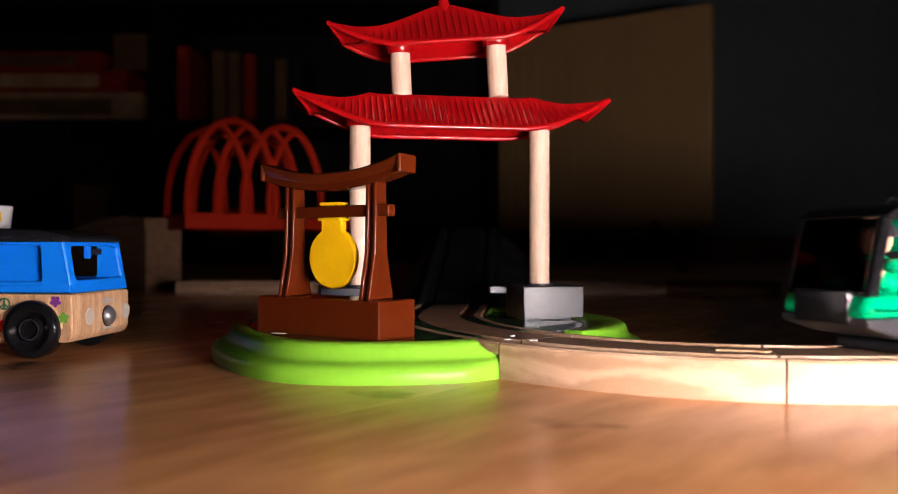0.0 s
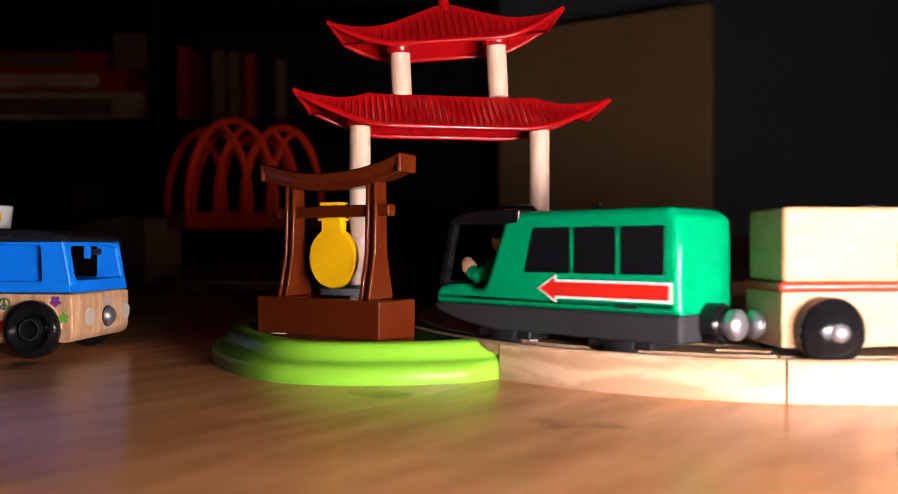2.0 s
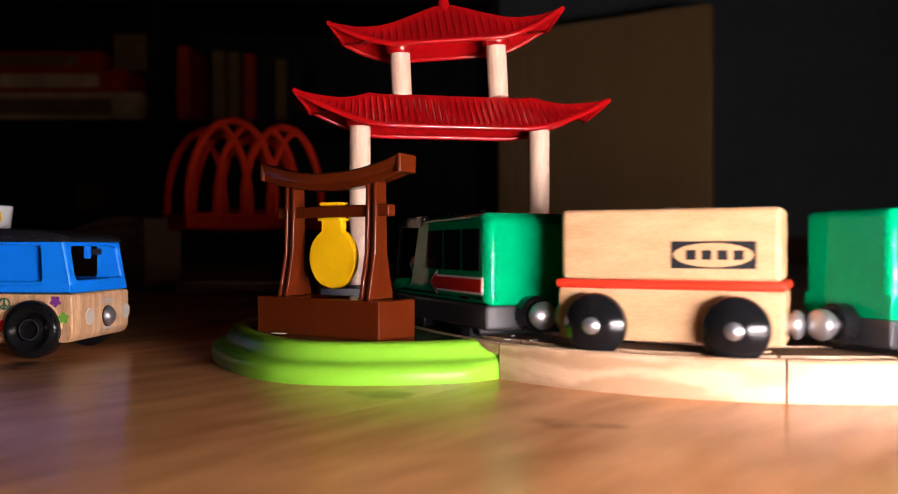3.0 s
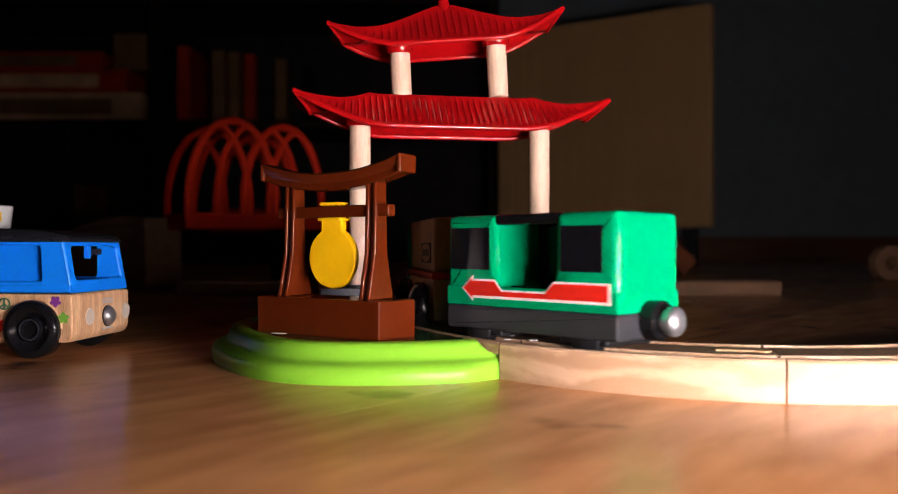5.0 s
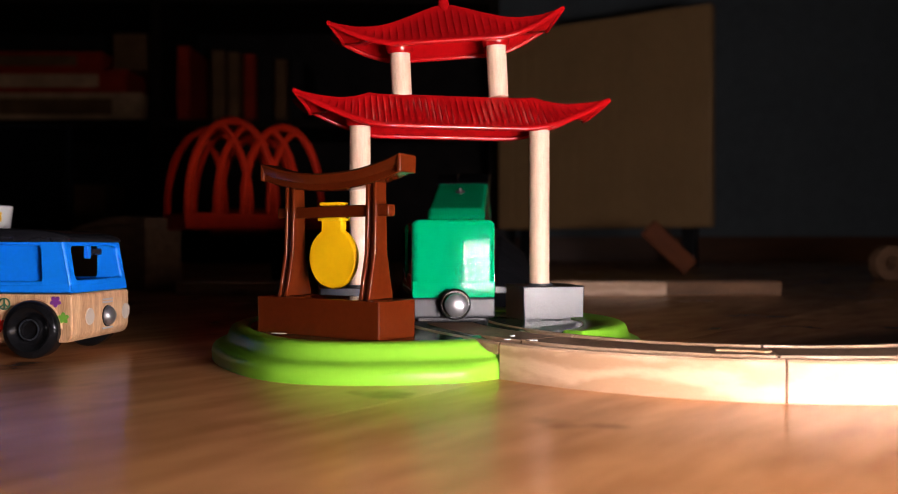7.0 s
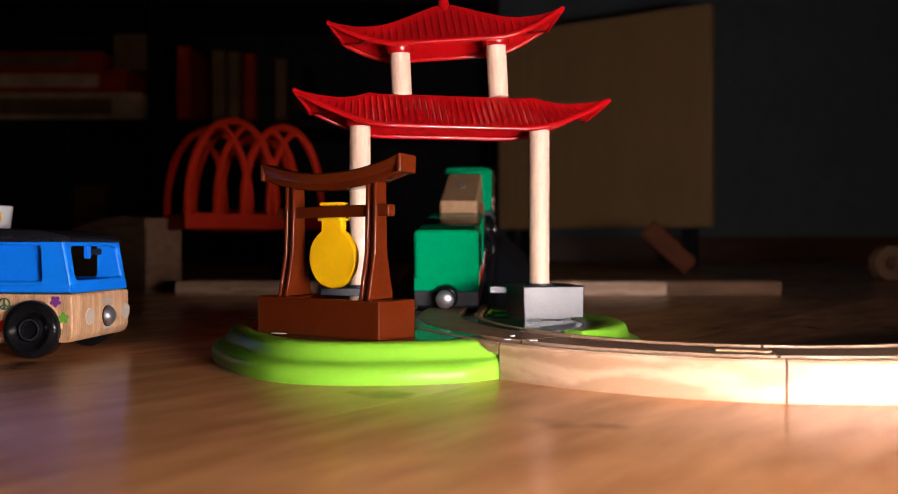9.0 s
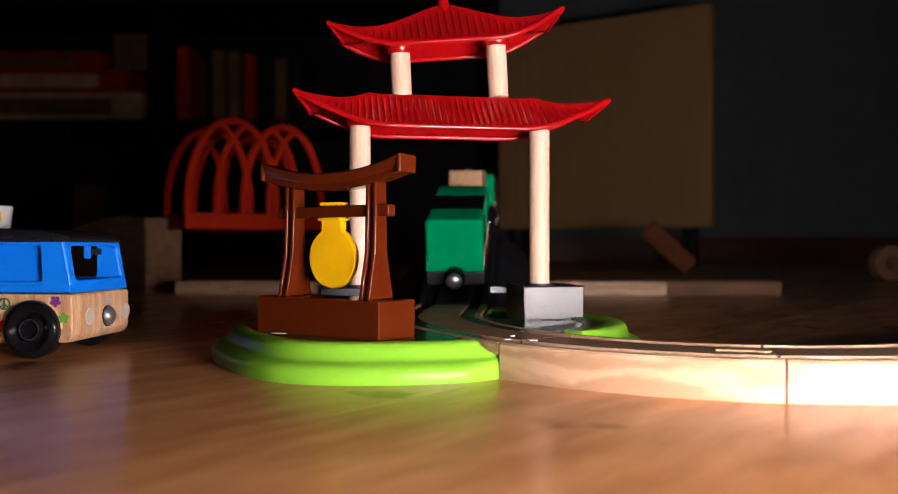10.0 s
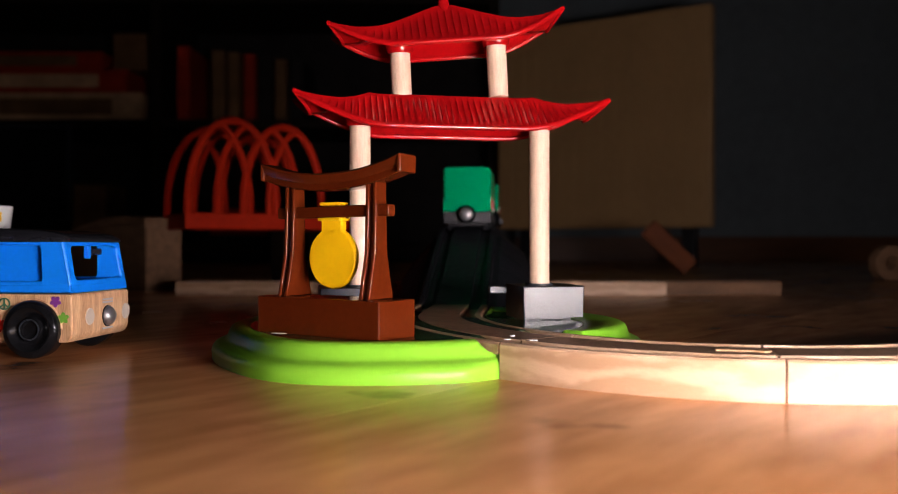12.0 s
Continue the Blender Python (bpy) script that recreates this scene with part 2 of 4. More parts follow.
# ---------------------------------------------------------------- the line of the railway
CENTRE = Vector((0.116, 0.3645))
RAD, RAD_2 = 0.110, 0.155
A_IN, A_JOINT, A_BASE, A_OUT = radians(37), radians(-9.9), radians(-50), radians(-95)
TOP = 0.012
S_BASE = (A_IN - A_BASE) * RAD
S_OUT = S_BASE + (A_BASE - A_OUT) * RAD_2
RAMP_START, RAMP_END, RAMP_RISE = S_OUT + 0.061, S_OUT + 0.206, 0.0452


def out(a):
    return Vector((math.sin(a), -math.cos(a)))


CENTRE_2 = CENTRE + (RAD - RAD_2) * out(A_BASE)


def rise(s):
    w = min(1, max(0, (s - RAMP_START) / (RAMP_END - RAMP_START)))
    e = 0.12
    k = 1 / (1 - e)
    if w < e:
        return RAMP_RISE * k * w * w / (2 * e)
    if w > 1 - e:
        return RAMP_RISE * (1 - k * (1 - w) ** 2 / (2 * e))
    return RAMP_RISE * k * (w - e / 2)


def rail(s):
    """Place, on top of the track in the middle, at a way s along it; 0 where the first curve begins."""
    if s < 0:
        p = CENTRE + RAD * out(A_IN) + Vector((math.cos(A_IN), math.sin(A_IN))) * (-s)
    elif s <= S_BASE:
        p = CENTRE + RAD * out(A_IN - s / RAD)
    elif s <= S_OUT:
        p = CENTRE_2 + RAD_2 * out(A_BASE - (s - S_BASE) / RAD_2)
    else:
        p = CENTRE_2 + RAD_2 * out(A_OUT) + Vector((-math.cos(A_OUT), -math.sin(A_OUT))) * (s - S_OUT)
    return Vector((p.x, p.y, TOP + rise(s)))


def rail_frames(s0, s1, step=0.005):
    k = max(1, int(math.ceil((s1 - s0) / step)))
    out = []
    for i in range(k + 1):
        s = s0 + (s1 - s0) * i / k
        d = rail(s + 0.001) - rail(s - 0.001)
        side = Vector((d.y, -d.x, 0)).normalized()
        out.append((rail(s), side, Vector((0, 0, 1))))
    return out


def track_section(low):
    """Half-round-edged plank with two wheel grooves: points and material of each strip."""
    h, g, e = 0.020, 0.0028, 0.0008
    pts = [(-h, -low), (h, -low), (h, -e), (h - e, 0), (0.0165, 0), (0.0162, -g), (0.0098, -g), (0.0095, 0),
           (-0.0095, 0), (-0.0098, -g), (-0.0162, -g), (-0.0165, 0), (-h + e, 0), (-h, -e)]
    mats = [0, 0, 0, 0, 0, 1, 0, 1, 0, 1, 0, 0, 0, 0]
    return pts, mats


def track_piece(s0, s1, low=0.012, gap=0.00028):
    bm = bmesh.new()
    pts, mats = track_section(low)
    add_sweep(bm, pts, rail_frames(s0 + gap, s1 - gap), mats=mats)
    return bm


# ---------------------------------------------------------------- the room
def planks():
    floor = thing("floor", pose(0, 0, 0), "varnished orange-brown wooden floor with long narrow boards", "floor", kind="structure")
    part("subfloor", box(-3.2, 3.2, -2.2, 4.2, -0.06, -0.012), SHELF_WOOD, floor)
    width, length = 0.14, 2.4
    shapes = {}
    turn = pose(0, 0, 0, 0, 0, 52)
    inv = turn.inverted()
    for j in range(-26, 30):
        shift = (j * 0.737) % length
        for i in range(-3, 4):
            x0, y0 = i * length + shift, j * width + 0.02
            c = turn @ Vector((x0 + length / 2, y0 + width / 2, 0))
            if not (-3.2 < c.x < 3.2 and -2.2 < c.y < 4.2):
                continue
            if "plank" not in shapes:
                ob = part("plank", box(0, length - 0.00015, 0, width - 0.00015, -0.012, 0), FLOOR_WOOD, floor)
                shapes["plank"] = ob.data
            else:
                ob = new("plank", shapes["plank"])
                ob.parent = floor
            ob.matrix_basis = turn @ pose(x0, y0, 0)


def room():
    def wall(name, x0, x1, y0, y1, z0, z1, mat, label, cat="wall"):
        ob = part(name, box(x0, x1, y0, y1, z0, z1), mat)
        return tagged(ob, label, cat, kind="structure")
    wall("wall_north", -3.1, 3.1, 2.62, 2.74, -0.01, 2.5, WALL, "grey-blue painted wall in deep shade")
    wall("wall_south", -3.1, 3.1, -2.12, -2.0, -0.01, 2.5, WALL, "grey-blue painted wall behind the camera")
    wall("wall_east", 2.98, 3.1, -2.0, 2.62, -0.01, 2.5, WALL, "grey-blue painted side wall")
    wall("wall_west", -3.1, -2.98, -2.0, 2.62, -0.01, 2.5, WALL, "grey-blue painted side wall")
    wall("ceiling", -3.1, 3.1, -2.12, 2.74, 2.5, 2.6, CEILING, "plain off-white ceiling", "ceiling")
    wall("baseboard", 0.2, 2.98, 2.602, 2.62, 0, 0.075, SKIRTING, "orange-stained wooden skirting board along the wall", "baseboard")


def led_panel():
    at = Vector((0.184, 0.002, 0.0))
    aim = Vector((0.085, 0.33, 0.0)) - at
    yaw = math.degrees(math.atan2(aim.y, aim.x)) - 90
    t = thing("led_panel", pose(at.x, at.y, 0, 0, 0, yaw), "white LED panel lamp standing on the floor", "lamp")
    part("housing", box(-0.099, 0.099, -0.03, -0.004, 0.0, 0.056, 0.003), BLACK_MATT, t)
    bm = bmesh.new()
    vs = [bm.verts.new(p) for p in ((-0.095, -0.024, 0), (0.095, -0.024, 0), (0.095, 0.024, 0), (-0.095, 0.024, 0))]
    bm.faces.new(vs)
    ob = part("diode_face", bm, LED, t, "grid of white diodes", pose(0, -0.002, 0.028, -90, 0, 180))
    return t


def radiator():
    t = thing("radiator", pose(0.335, 1.93, 0.0, 0, 0, -32), "cream enamelled panel radiator with upright ribs", "radiator")
    w = 0.257
    part("panel", box(-w, w, 0.0, 0.03, 0.085, 0.56, 0.008), RADIATOR, t)
    for i in range(15):
        x = -w + 0.03 + i * (2 * w - 0.06) / 14
        part("rib", box(x - 0.011, x + 0.011, -0.0025, 0.001, 0.11, 0.535, 0.001), RADIATOR, t)
    for x in (-w + 0.06, w - 0.06):
        part("bracket", box(x - 0.015, x + 0.015, 0.03, 0.06, 0.0, 0.5, 0.002), BLACK_MATT, t)


def shelf_unit():
    t = thing("bookshelf", pose(-0.85, 2.25, 0.0), "dark-stained open bookshelf filled with boxes and books", "bookshelf")
    for x in (-0.75, 0.075, 0.97):
        part("upright", box(x - 0.014, x + 0.014, 0, 0.34, 0, 1.3, 0.002), SHELF_WOOD, t)
    for z in (0.04, 0.37, 0.70, 1.02, 1.3):
        part("shelf", box(-0.736, 0.061, 0.004, 0.34, z - 0.011, z + 0.011, 0.002), SHELF_WOOD, t)
        part("shelf", box(0.089, 0.956, 0.004, 0.34, z - 0.011, z + 0.011, 0.002), SHELF_WOOD, t)
    part("back_panel", box(-0.75, 0.97, 0.34, 0.35, 0, 1.31), CARD_DARK, t)
    return t


def carton(x, y, z, w, d, h, mats, label, name="game_box", category="box"):
    t = thing(name, pose(x, y, z), label, category, group="shelved boxes" if name == "game_box" else "shelved books")
    part("body", box(-w / 2, w / 2, 0, d, 0, h, 0.003), mats[0], t)
    if len(mats) > 1:
        part("print", box(-w * 0.46, w * 0.3, -0.0015, 0.001, h * 0.2, h * 0.78, 0.0004), mats[1], t)
    return t


def shelf_goods():
    z1 = 0.382
    carton(-1.02, 2.28, z1, 0.40, 0.25, 0.075, [CARD_WHITE, CARD_TAN], "white game box with a tan printed side")
    carton(-1.05, 2.28, z1 + 0.0752, 0.38, 0.25, 0.062, [CARD_RED, CARD_WHITE], "red game box with a white printed side")
    carton(-1.10, 2.29, z1 + 0.1374, 0.34, 0.24, 0.05, [CARD_RED, CARD_TAN], "red game box lying on other boxes")
    carton(-0.86, 2.30, z1 + 0.1374, 0.09, 0.18, 0.10, [CARD_TAN], "small tan carton on top of the game boxes")
    carton(-0.71, 2.28, z1, 0.035, 0.2, 0.20, [CARD_RED], "red book standing upright on the shelf", "book", "book")
    for i, (w, h, m) in enumerate([(0.035, 0.19, CARD_TAN), (0.03, 0.185, CARD_TAN), (0.03, 0.18, CARD_RED), (0.036, 0.17, CARD_DARK), (0.03, 0.165, CARD_TAN), (0.035, 0.165, CARD_DARK)]):
        carton(-0.62 + i * 0.042, 2.29, z1, w, 0.2, h, [m], {0: "tan book standing upright on the shelf", 1: "tan book standing upright on the shelf", 2: "red book standing upright on the shelf", 3: "thick dark book standing upright on the shelf", 4: "tan book standing upright on the shelf", 5: "dark book standing upright on the shelf"}[i], "book", "book")
    carton(-0.47, 2.29, 0.712, 0.07, 0.1, 0.075, [CARD_TAN], "small tan carton on the upper shelf")
    carton(-1.0, 2.28, 0.712, 0.3, 0.2, 0.09, [CARD_DARK, CARD_TAN], "dark game box with a tan printed side")
    carton(-0.97, 2.3, 0.052, 0.09, 0.15, 0.16, [CARD_TAN], "tan carton on the lower shelf")
    carton(-0.55, 2.3, 0.052, 0.2, 0.2, 0.12, [CARD_DARK, CARD_RED], "dark box with a red printed side")
    t = thing("screen", pose(-1.02, 1.98, 0), "switched-off screen with a thin grey rim", "screen")
    part("rim", add_box(add_box(add_box(box(-0.26, 0.14, 0, 0.02, 0.32, 0.328, 0.001), -0.26, 0.14, 0, 0.02, 0.1, 0.108, 0.001), -0.26, -0.252, 0, 0.02, 0.108, 0.32), 0.132, 0.14, 0, 0.02, 0.108, 0.32), GREY, t)
    part("glass", box(-0.252, 0.132, 0.004, 0.018, 0.108, 0.32), BLACK, t)
    part("stand", box(-0.1, 0.0, 0.0, 0.06, 0.0, 0.1, 0.003), BLACK_MATT, t)


# ---------------------------------------------------------------- railway pieces
def peg_at(ob, s):
    """Pale round-headed tongue that locks one piece of track to the next."""
    p, side, up = rail_frames(s, s + 0.001)[0]
    a = math.degrees(math.atan2(side.x, -side.y))
    o = [(0.008, 0.0022), (-0.003, 0.0022)] + [(-0.004 + 0.0042 * math.cos(q), 0.0042 * math.sin(q)) for q in [2.0 + k * 2.28 / 8 for k in range(9)]] + [(-0.003, -0.0022), (0.008, -0.0022)]
    part("connector_tongue", prism(o, -0.0004, 0.0005, "z", 0.0002, 1), BEECH_PALE, ob, "pale wooden connector tongue", pose(p.x, p.y, TOP, 0, 0, a))


def railway():
    s_joint = (A_IN - A_JOINT) * RAD
    for n, (a, b) in enumerate(((-0.2, 0.0), (0.0, s_joint), (s_joint, S_BASE))):
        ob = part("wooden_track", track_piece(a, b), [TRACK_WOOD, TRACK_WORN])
        if n == 2:
            peg_at(ob, s_joint + 0.0085)
        tagged(ob, "curved beech toy railway track with worn wheel grooves" if n else "straight beech toy railway track", "toy track", "toy railway tracks")


def ramp():
    """Steep charcoal ramp on a flared pier that lifts the line behind the gate."""
    t = thing("ramp", pose(0, 0, 0), "charcoal plastic ramp with a flared rocky pier", "toy ramp")
    s0, s1 = RAMP_START - 0.0, RAMP_END + 0.30
    pts, mats = track_section(0.006)
    part("deck", add_sweep(bmesh.new(), pts, rail_frames(s0, s1)), RAMP_BLACK, t)
    bm = bmesh.new()
    rings = []
    for i in range(14):
        s = s0 + 0.012 + (s1 - s0 - 0.02) * i / 13
        p, side, up = rail_frames(s, s + 0.001)[0]
        z = p.z - 0.0062
        flare = 0.020 + min(1, (s - s0) / 0.06) * 0.027
        ring = []
        for w, zz in ((-flare - 0.004, 0.0), (-flare, 0.3), (-flare * 0.82, 0.72), (-0.024, 1.0), (0.024, 1.0), (flare * 0.82, 0.72), (flare, 0.3), (flare + 0.004, 0.0)):
            jit = random.uniform(-0.003, 0.003) if 0 < zz < 1 else 0
            ring.append(bm.verts.new((p.x + side.x * (w + jit), p.y + side.y * (w + jit), max(0.0, zz * z))))
        rings.append(ring)
    for p, q in zip(rings, rings[1:]):
        for i in range(8):
            bm.faces.new((p[i], p[(i + 1) % 8], q[(i + 1) % 8], q[i]))
    bm.faces.new(rings[0])
    bm.faces.new(rings[-1])
    part("pier", bm, RAMP_BLACK, t, "faceted dark pier")
    return t


# ---------------------------------------------------------------- the gate
def base_plate(profile, floor_mat):
    """Round stepped plate lofted through (radius, height) rows, cut square where the curved track butts on, open where the line runs through."""
    bm = bmesh.new()
    c = Vector((-0.005, 0.3640))
    n = Vector((-math.cos(A_BASE), -math.sin(A_BASE)))
    line = [rail(S_BASE + 0.004 * k) for k in range(-4, 60)]
    rings = []
    for r, z, trim in profile:
        ring = []
        edge = CENTRE + n * trim
        for i in range(160):
            a = 2 * math.pi * i / 160
            ca, sa = math.cos(a), math.sin(a)
            q = r - 0.0025 - (0.016 * max(0, 0.8 * ca + 0.6 * sa) if r < 0.083 else 0)
            p = c + q * Vector((ca * (0.93 if ca > 0 else 1), sa * (1.06 if sa < 0 else 1)))
            if sa < 0:
                p.x -= 0.022 * abs(sa) ** (2 if ca >= 0 else 4.5)
            k = (p - edge).dot(n)
            if k < 0 and p.y < 0.36:
                p -= n * k
            near = min((Vector((q.x, q.y)) - p).length for q in line)
            ring.append(bm.verts.new((p.x, p.y, min(z, 0.0085) if near < 0.0225 else z)))
        rings.append(ring)
    for p, q in zip(rings, rings[1:]):
        for i in range(160):
            bm.faces.new((p[i], p[(i + 1) % 160], q[(i + 1) % 160], q[i]))
    f = bm.faces.new(rings[-1])
    f.material_index = floor_mat
    bm.faces.new(rings[0][::-1])
    return bm


def roof(hx, hy, flat, eave, top, lift, ribs, ribs_y, reach):
    """Hipped roof shell: concave slopes, corners that sweep up, narrow raised ribs down each slope, smooth hip caps, a rolled eave."""
    bm = bmesh.new()
    nu, nv = ribs * 8, 52

    def place(u, v, deep=1.0):
        au, av = abs(u), abs(v)
        tx, ty = max(0, (au - flat[0]) / (1 - flat[0])), max(0, (av - flat[1]) / (1 - flat[1]))
        r = max(tx, ty)
        z = top + (eave - top) * (1.06 * r - 0.06 * r * r) if r > 0 else top
        corner = max(0, (au - 0.45) / 0.55) ** 1.9 * (0.5 + 0.5 * max(0, (av - 0.1) / 0.9) ** 1.7)
        z += lift * corner
        hip = abs(tx - ty)
        z += 0.0013 * deep * math.exp(-(hip / 0.12) ** 2) * min(1, r / 0.1) * min(1, (1.02 - r) / 0.3)
        fade = min(1, max(0, hip - 0.06) / 0.10) * min(1, max(0, r - 0.10) / 0.10) * min(1, (1.0 - r) / 0.06)
        if fade > 0:
            k = abs(math.sin(math.pi * ribs * 0.5 * (u + 1))) if ty > tx else abs(math.sin(math.pi * ribs_y * 0.5 * (v + 1)))
            z += 0.0008 * deep * fade * ((1 - k) ** 1.8 - 0.4)
        end = max(0, (au - 0.45) / 0.55) ** 2
        pull = 1 - 0.10 * end * (1 - av ** 2)
        return Vector((hx * u * (1 + reach * end) * pull, hy * v * (1 - 0.26 * end), z))

    def sheet(deep, drop):
        return [[bm.verts.new(place(-1 + 2 * i / nu, -1 + 2 * j / nv, deep) - Vector((0, 0, drop))) for j in range(nv + 1)] for i in range(nu + 1)]

    def rim(g):
        return [g[i][0] for i in range(nu)] + [g[nu][j] for j in range(nv)] + [g[i][nv] for i in range(nu, 0, -1)] + [g[0][j] for j in range(nv, 0, -1)]
    over, under = sheet(1.0, 0.0), sheet(0.0, 0.0014)
    for i in range(nu):
        for j in range(nv):
            bm.faces.new((over[i][j], over[i + 1][j], over[i + 1][j + 1], over[i][j + 1]))
            bm.faces.new((under[i][j], under[i][j + 1], under[i + 1][j + 1], under[i + 1][j]))
    top_rim, low_rim = rim(over), rim(under)
    k = len(top_rim)
    for i in range(k):
        j = (i + 1) % k
        bm.faces.new((top_rim[i], low_rim[i], low_rim[j], top_rim[j]))
    return bm, [v.co.copy() - Vector((0, 0, 0.0010)) for v in top_rim[::4]]


def eave_bead(points, r):
    """Rolled edge that runs all round an eave."""
    n = len(points)
    frames = []
    for i, p in enumerate(points):
        d = (points[(i + 1) % n] - points[i - 1]).normalized()
        side = d.cross(Vector((0, 0, 1))).normalized()
        frames.append((p, side, side.cross(d).normalized()))
    sec = [(r * math.cos(math.pi * q / 5), 1.35 * r * math.sin(math.pi * q / 5)) for q in range(10)]
    return add_sweep(bmesh.new(), sec, frames, closed=True)


def pagoda():
    t = thing("toy_gate", pose(0, 0, 0), "red two-tiered toy pagoda gate on a lime-green plastic base", "toy gate")
    rim_rows = [(0.0945, 0.0, 0.0), (0.0948, 0.0030, 0.0), (0.0944, 0.0045, 0.0002), (0.0935, 0.0056, 0.0006), (0.0920, 0.0063, 0.0012), (0.0904, 0.0067, 0.0018),
                (0.0894, 0.0073, 0.0023), (0.0887, 0.0084, 0.0028), (0.0880, 0.0104, 0.0032), (0.0872, 0.0117, 0.0036), (0.0858, 0.0124, 0.0042), (0.0836, 0.0126, 0.0052),
                (0.0816, 0.0125, 0.0060), (0.0806, 0.0120, 0.0064), (0.0802, 0.0112, 0.0066)]
    base = part("base", base_plate(rim_rows, 0), LIME, t, "lime-green stepped round base", smooth=True)
    # Dark green glossy top sheet, its tone varying down to near black.
    part("dark_top", base_plate([(0.0798, 0.0106, 0.0068), (0.0798, 0.0118, 0.0068)], 0), LIME_TOP, base, "dark glossy top of the base")
    for k in range(3):
        part("printed_bar", box(-0.0007, 0.0007, -0.0011, 0.0011, 0.0, 0.0002), PALE_PRINT, base, "tiny pale printed bar", pose(-0.0622 + 0.0017 * k, 0.3045 - 0.0009 * k, 0.01262, 0, 0, -30))
    bm = bmesh.new()
    pts, mats = track_section(0.004)
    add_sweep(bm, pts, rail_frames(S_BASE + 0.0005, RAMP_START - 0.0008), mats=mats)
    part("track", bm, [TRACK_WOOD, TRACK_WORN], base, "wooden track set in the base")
    for s, w, r in ((S_BASE + 0.003, -0.013, 0.0011), (S_BASE - 0.004, -0.008, 0.0013), (S_BASE + 0.010, -0.004, 0.0008)):
        q, side, up = rail_frames(s, s + 0.001)[0]
        o = [(r * (1 + 0.3 * math.sin(3 * k)) * math.cos(k * 0.7), 0.8 * r * math.sin(k * 0.7)) for k in range(9)]
        part("chip", prism(o, 0.0, 0.0003, "z"), WHITE, base, "pale chipped spot", pose(q.x + side.x * w, q.y + side.y * w, TOP + 0.0001))
    yaw = 10
    mid = Vector((0.001, 0.377))
    rot = pose(mid.x, mid.y, 0, 0, 0, yaw)
    for x in (-0.0402, 0.0402):
        m = rot @ pose(x, 0, 0)
        sx = 1 if x > 0 else -1
        b = bmesh.new()
        lo, hi = (-0.0105, 0.0175) if x > 0 else (-0.0175, 0.0105)
        o = [(lo + 0.0005, 0.0112), (hi - 0.0005, 0.0112), (hi, 0.0262), (lo, 0.0262)]
        add_prism(b, o, -0.011, 0.022, "y", 0.0005, 1)
        foot = part("footing", b, GREY, t, "dark grey plastic footing", m)
        part("socket", lathe([(0.0062, 0.0258), (0.0062, 0.0272), (0.0049, 0.0272), (0.0049, 0.0258)], 28), GREY, foot)
        if x > 0:
            part("lug", box(-0.021, -0.013, 0.008, 0.012, 0.0222, 0.0256, 0.0005), GREY, foot)
        part("column", lathe([(0, 0.0255), (0.00455, 0.0255), (0.00455, 0.0985), (0.0041, 0.0992), (0, 0.0992)], 28), DOWEL, t, "round beech column", m, smooth=True)
    shell, edge = roof(0.0626, 0.0176, (0.54, 0.12), 0.0950, 0.1098, 0.0140, 47, 13, 0.09)
    low = part("lower_roof", shell, RED, t, "red ribbed lower roof with upturned corners", rot, smooth=True)
    part("eave", eave_bead(edge, 0.0009), RED, low, "", smooth=True)
    for x in (-0.0402, 0.0402):
        part("collar", lathe([(0.0052, 0.0955), (0.0060, 0.0965), (0.0064, 0.1), (0, 0.1)], 24), RED, t, "", rot @ pose(x, 0, 0), smooth=True)
    lean = pose(mid.x - 0.0010, mid.y - 0.001, 0.122, 0, -2.7, 4)
    for x in (-0.0213, 0.0213):
        part("column", lathe([(0, -0.014), (0.00445, -0.014), (0.00445, 0.0125), (0, 0.0125)], 28), DOWEL, t, "round beech column", lean @ pose(x, 0.0, -0.0007 if x < 0 else 0.0007), smooth=True)
        part("collar", lathe([(0.0050, 0.0075), (0.0058, 0.0085), (0.0064, 0.013), (0, 0.013)], 24), RED, t, "", lean @ pose(x, 0, -0.0007 if x < 0 else 0.0014), smooth=True)
    tilt = pose(mid.x - 0.0022, mid.y - 0.001, 0.1340, 0, -4.6, 4)
    shell, edge = roof(0.0460, 0.0172, (0.0, 0.0), -0.0026, 0.0160, 0.0114, 30, 12, 0.09)
    up = part("upper_roof", shell, RED, t, "red ribbed upper roof with upturned corners", tilt, smooth=True)
    part("eave", eave_bead(edge, 0.0009), RED, up, "", smooth=True)
    part("finial", lathe([(0, 0.013), (0.0030, 0.013), (0.0024, 0.018), (0.0016, 0.024), (0.003, 0.027), (0.0018, 0.032), (0, 0.034)], 20), RED, up, smooth=True)


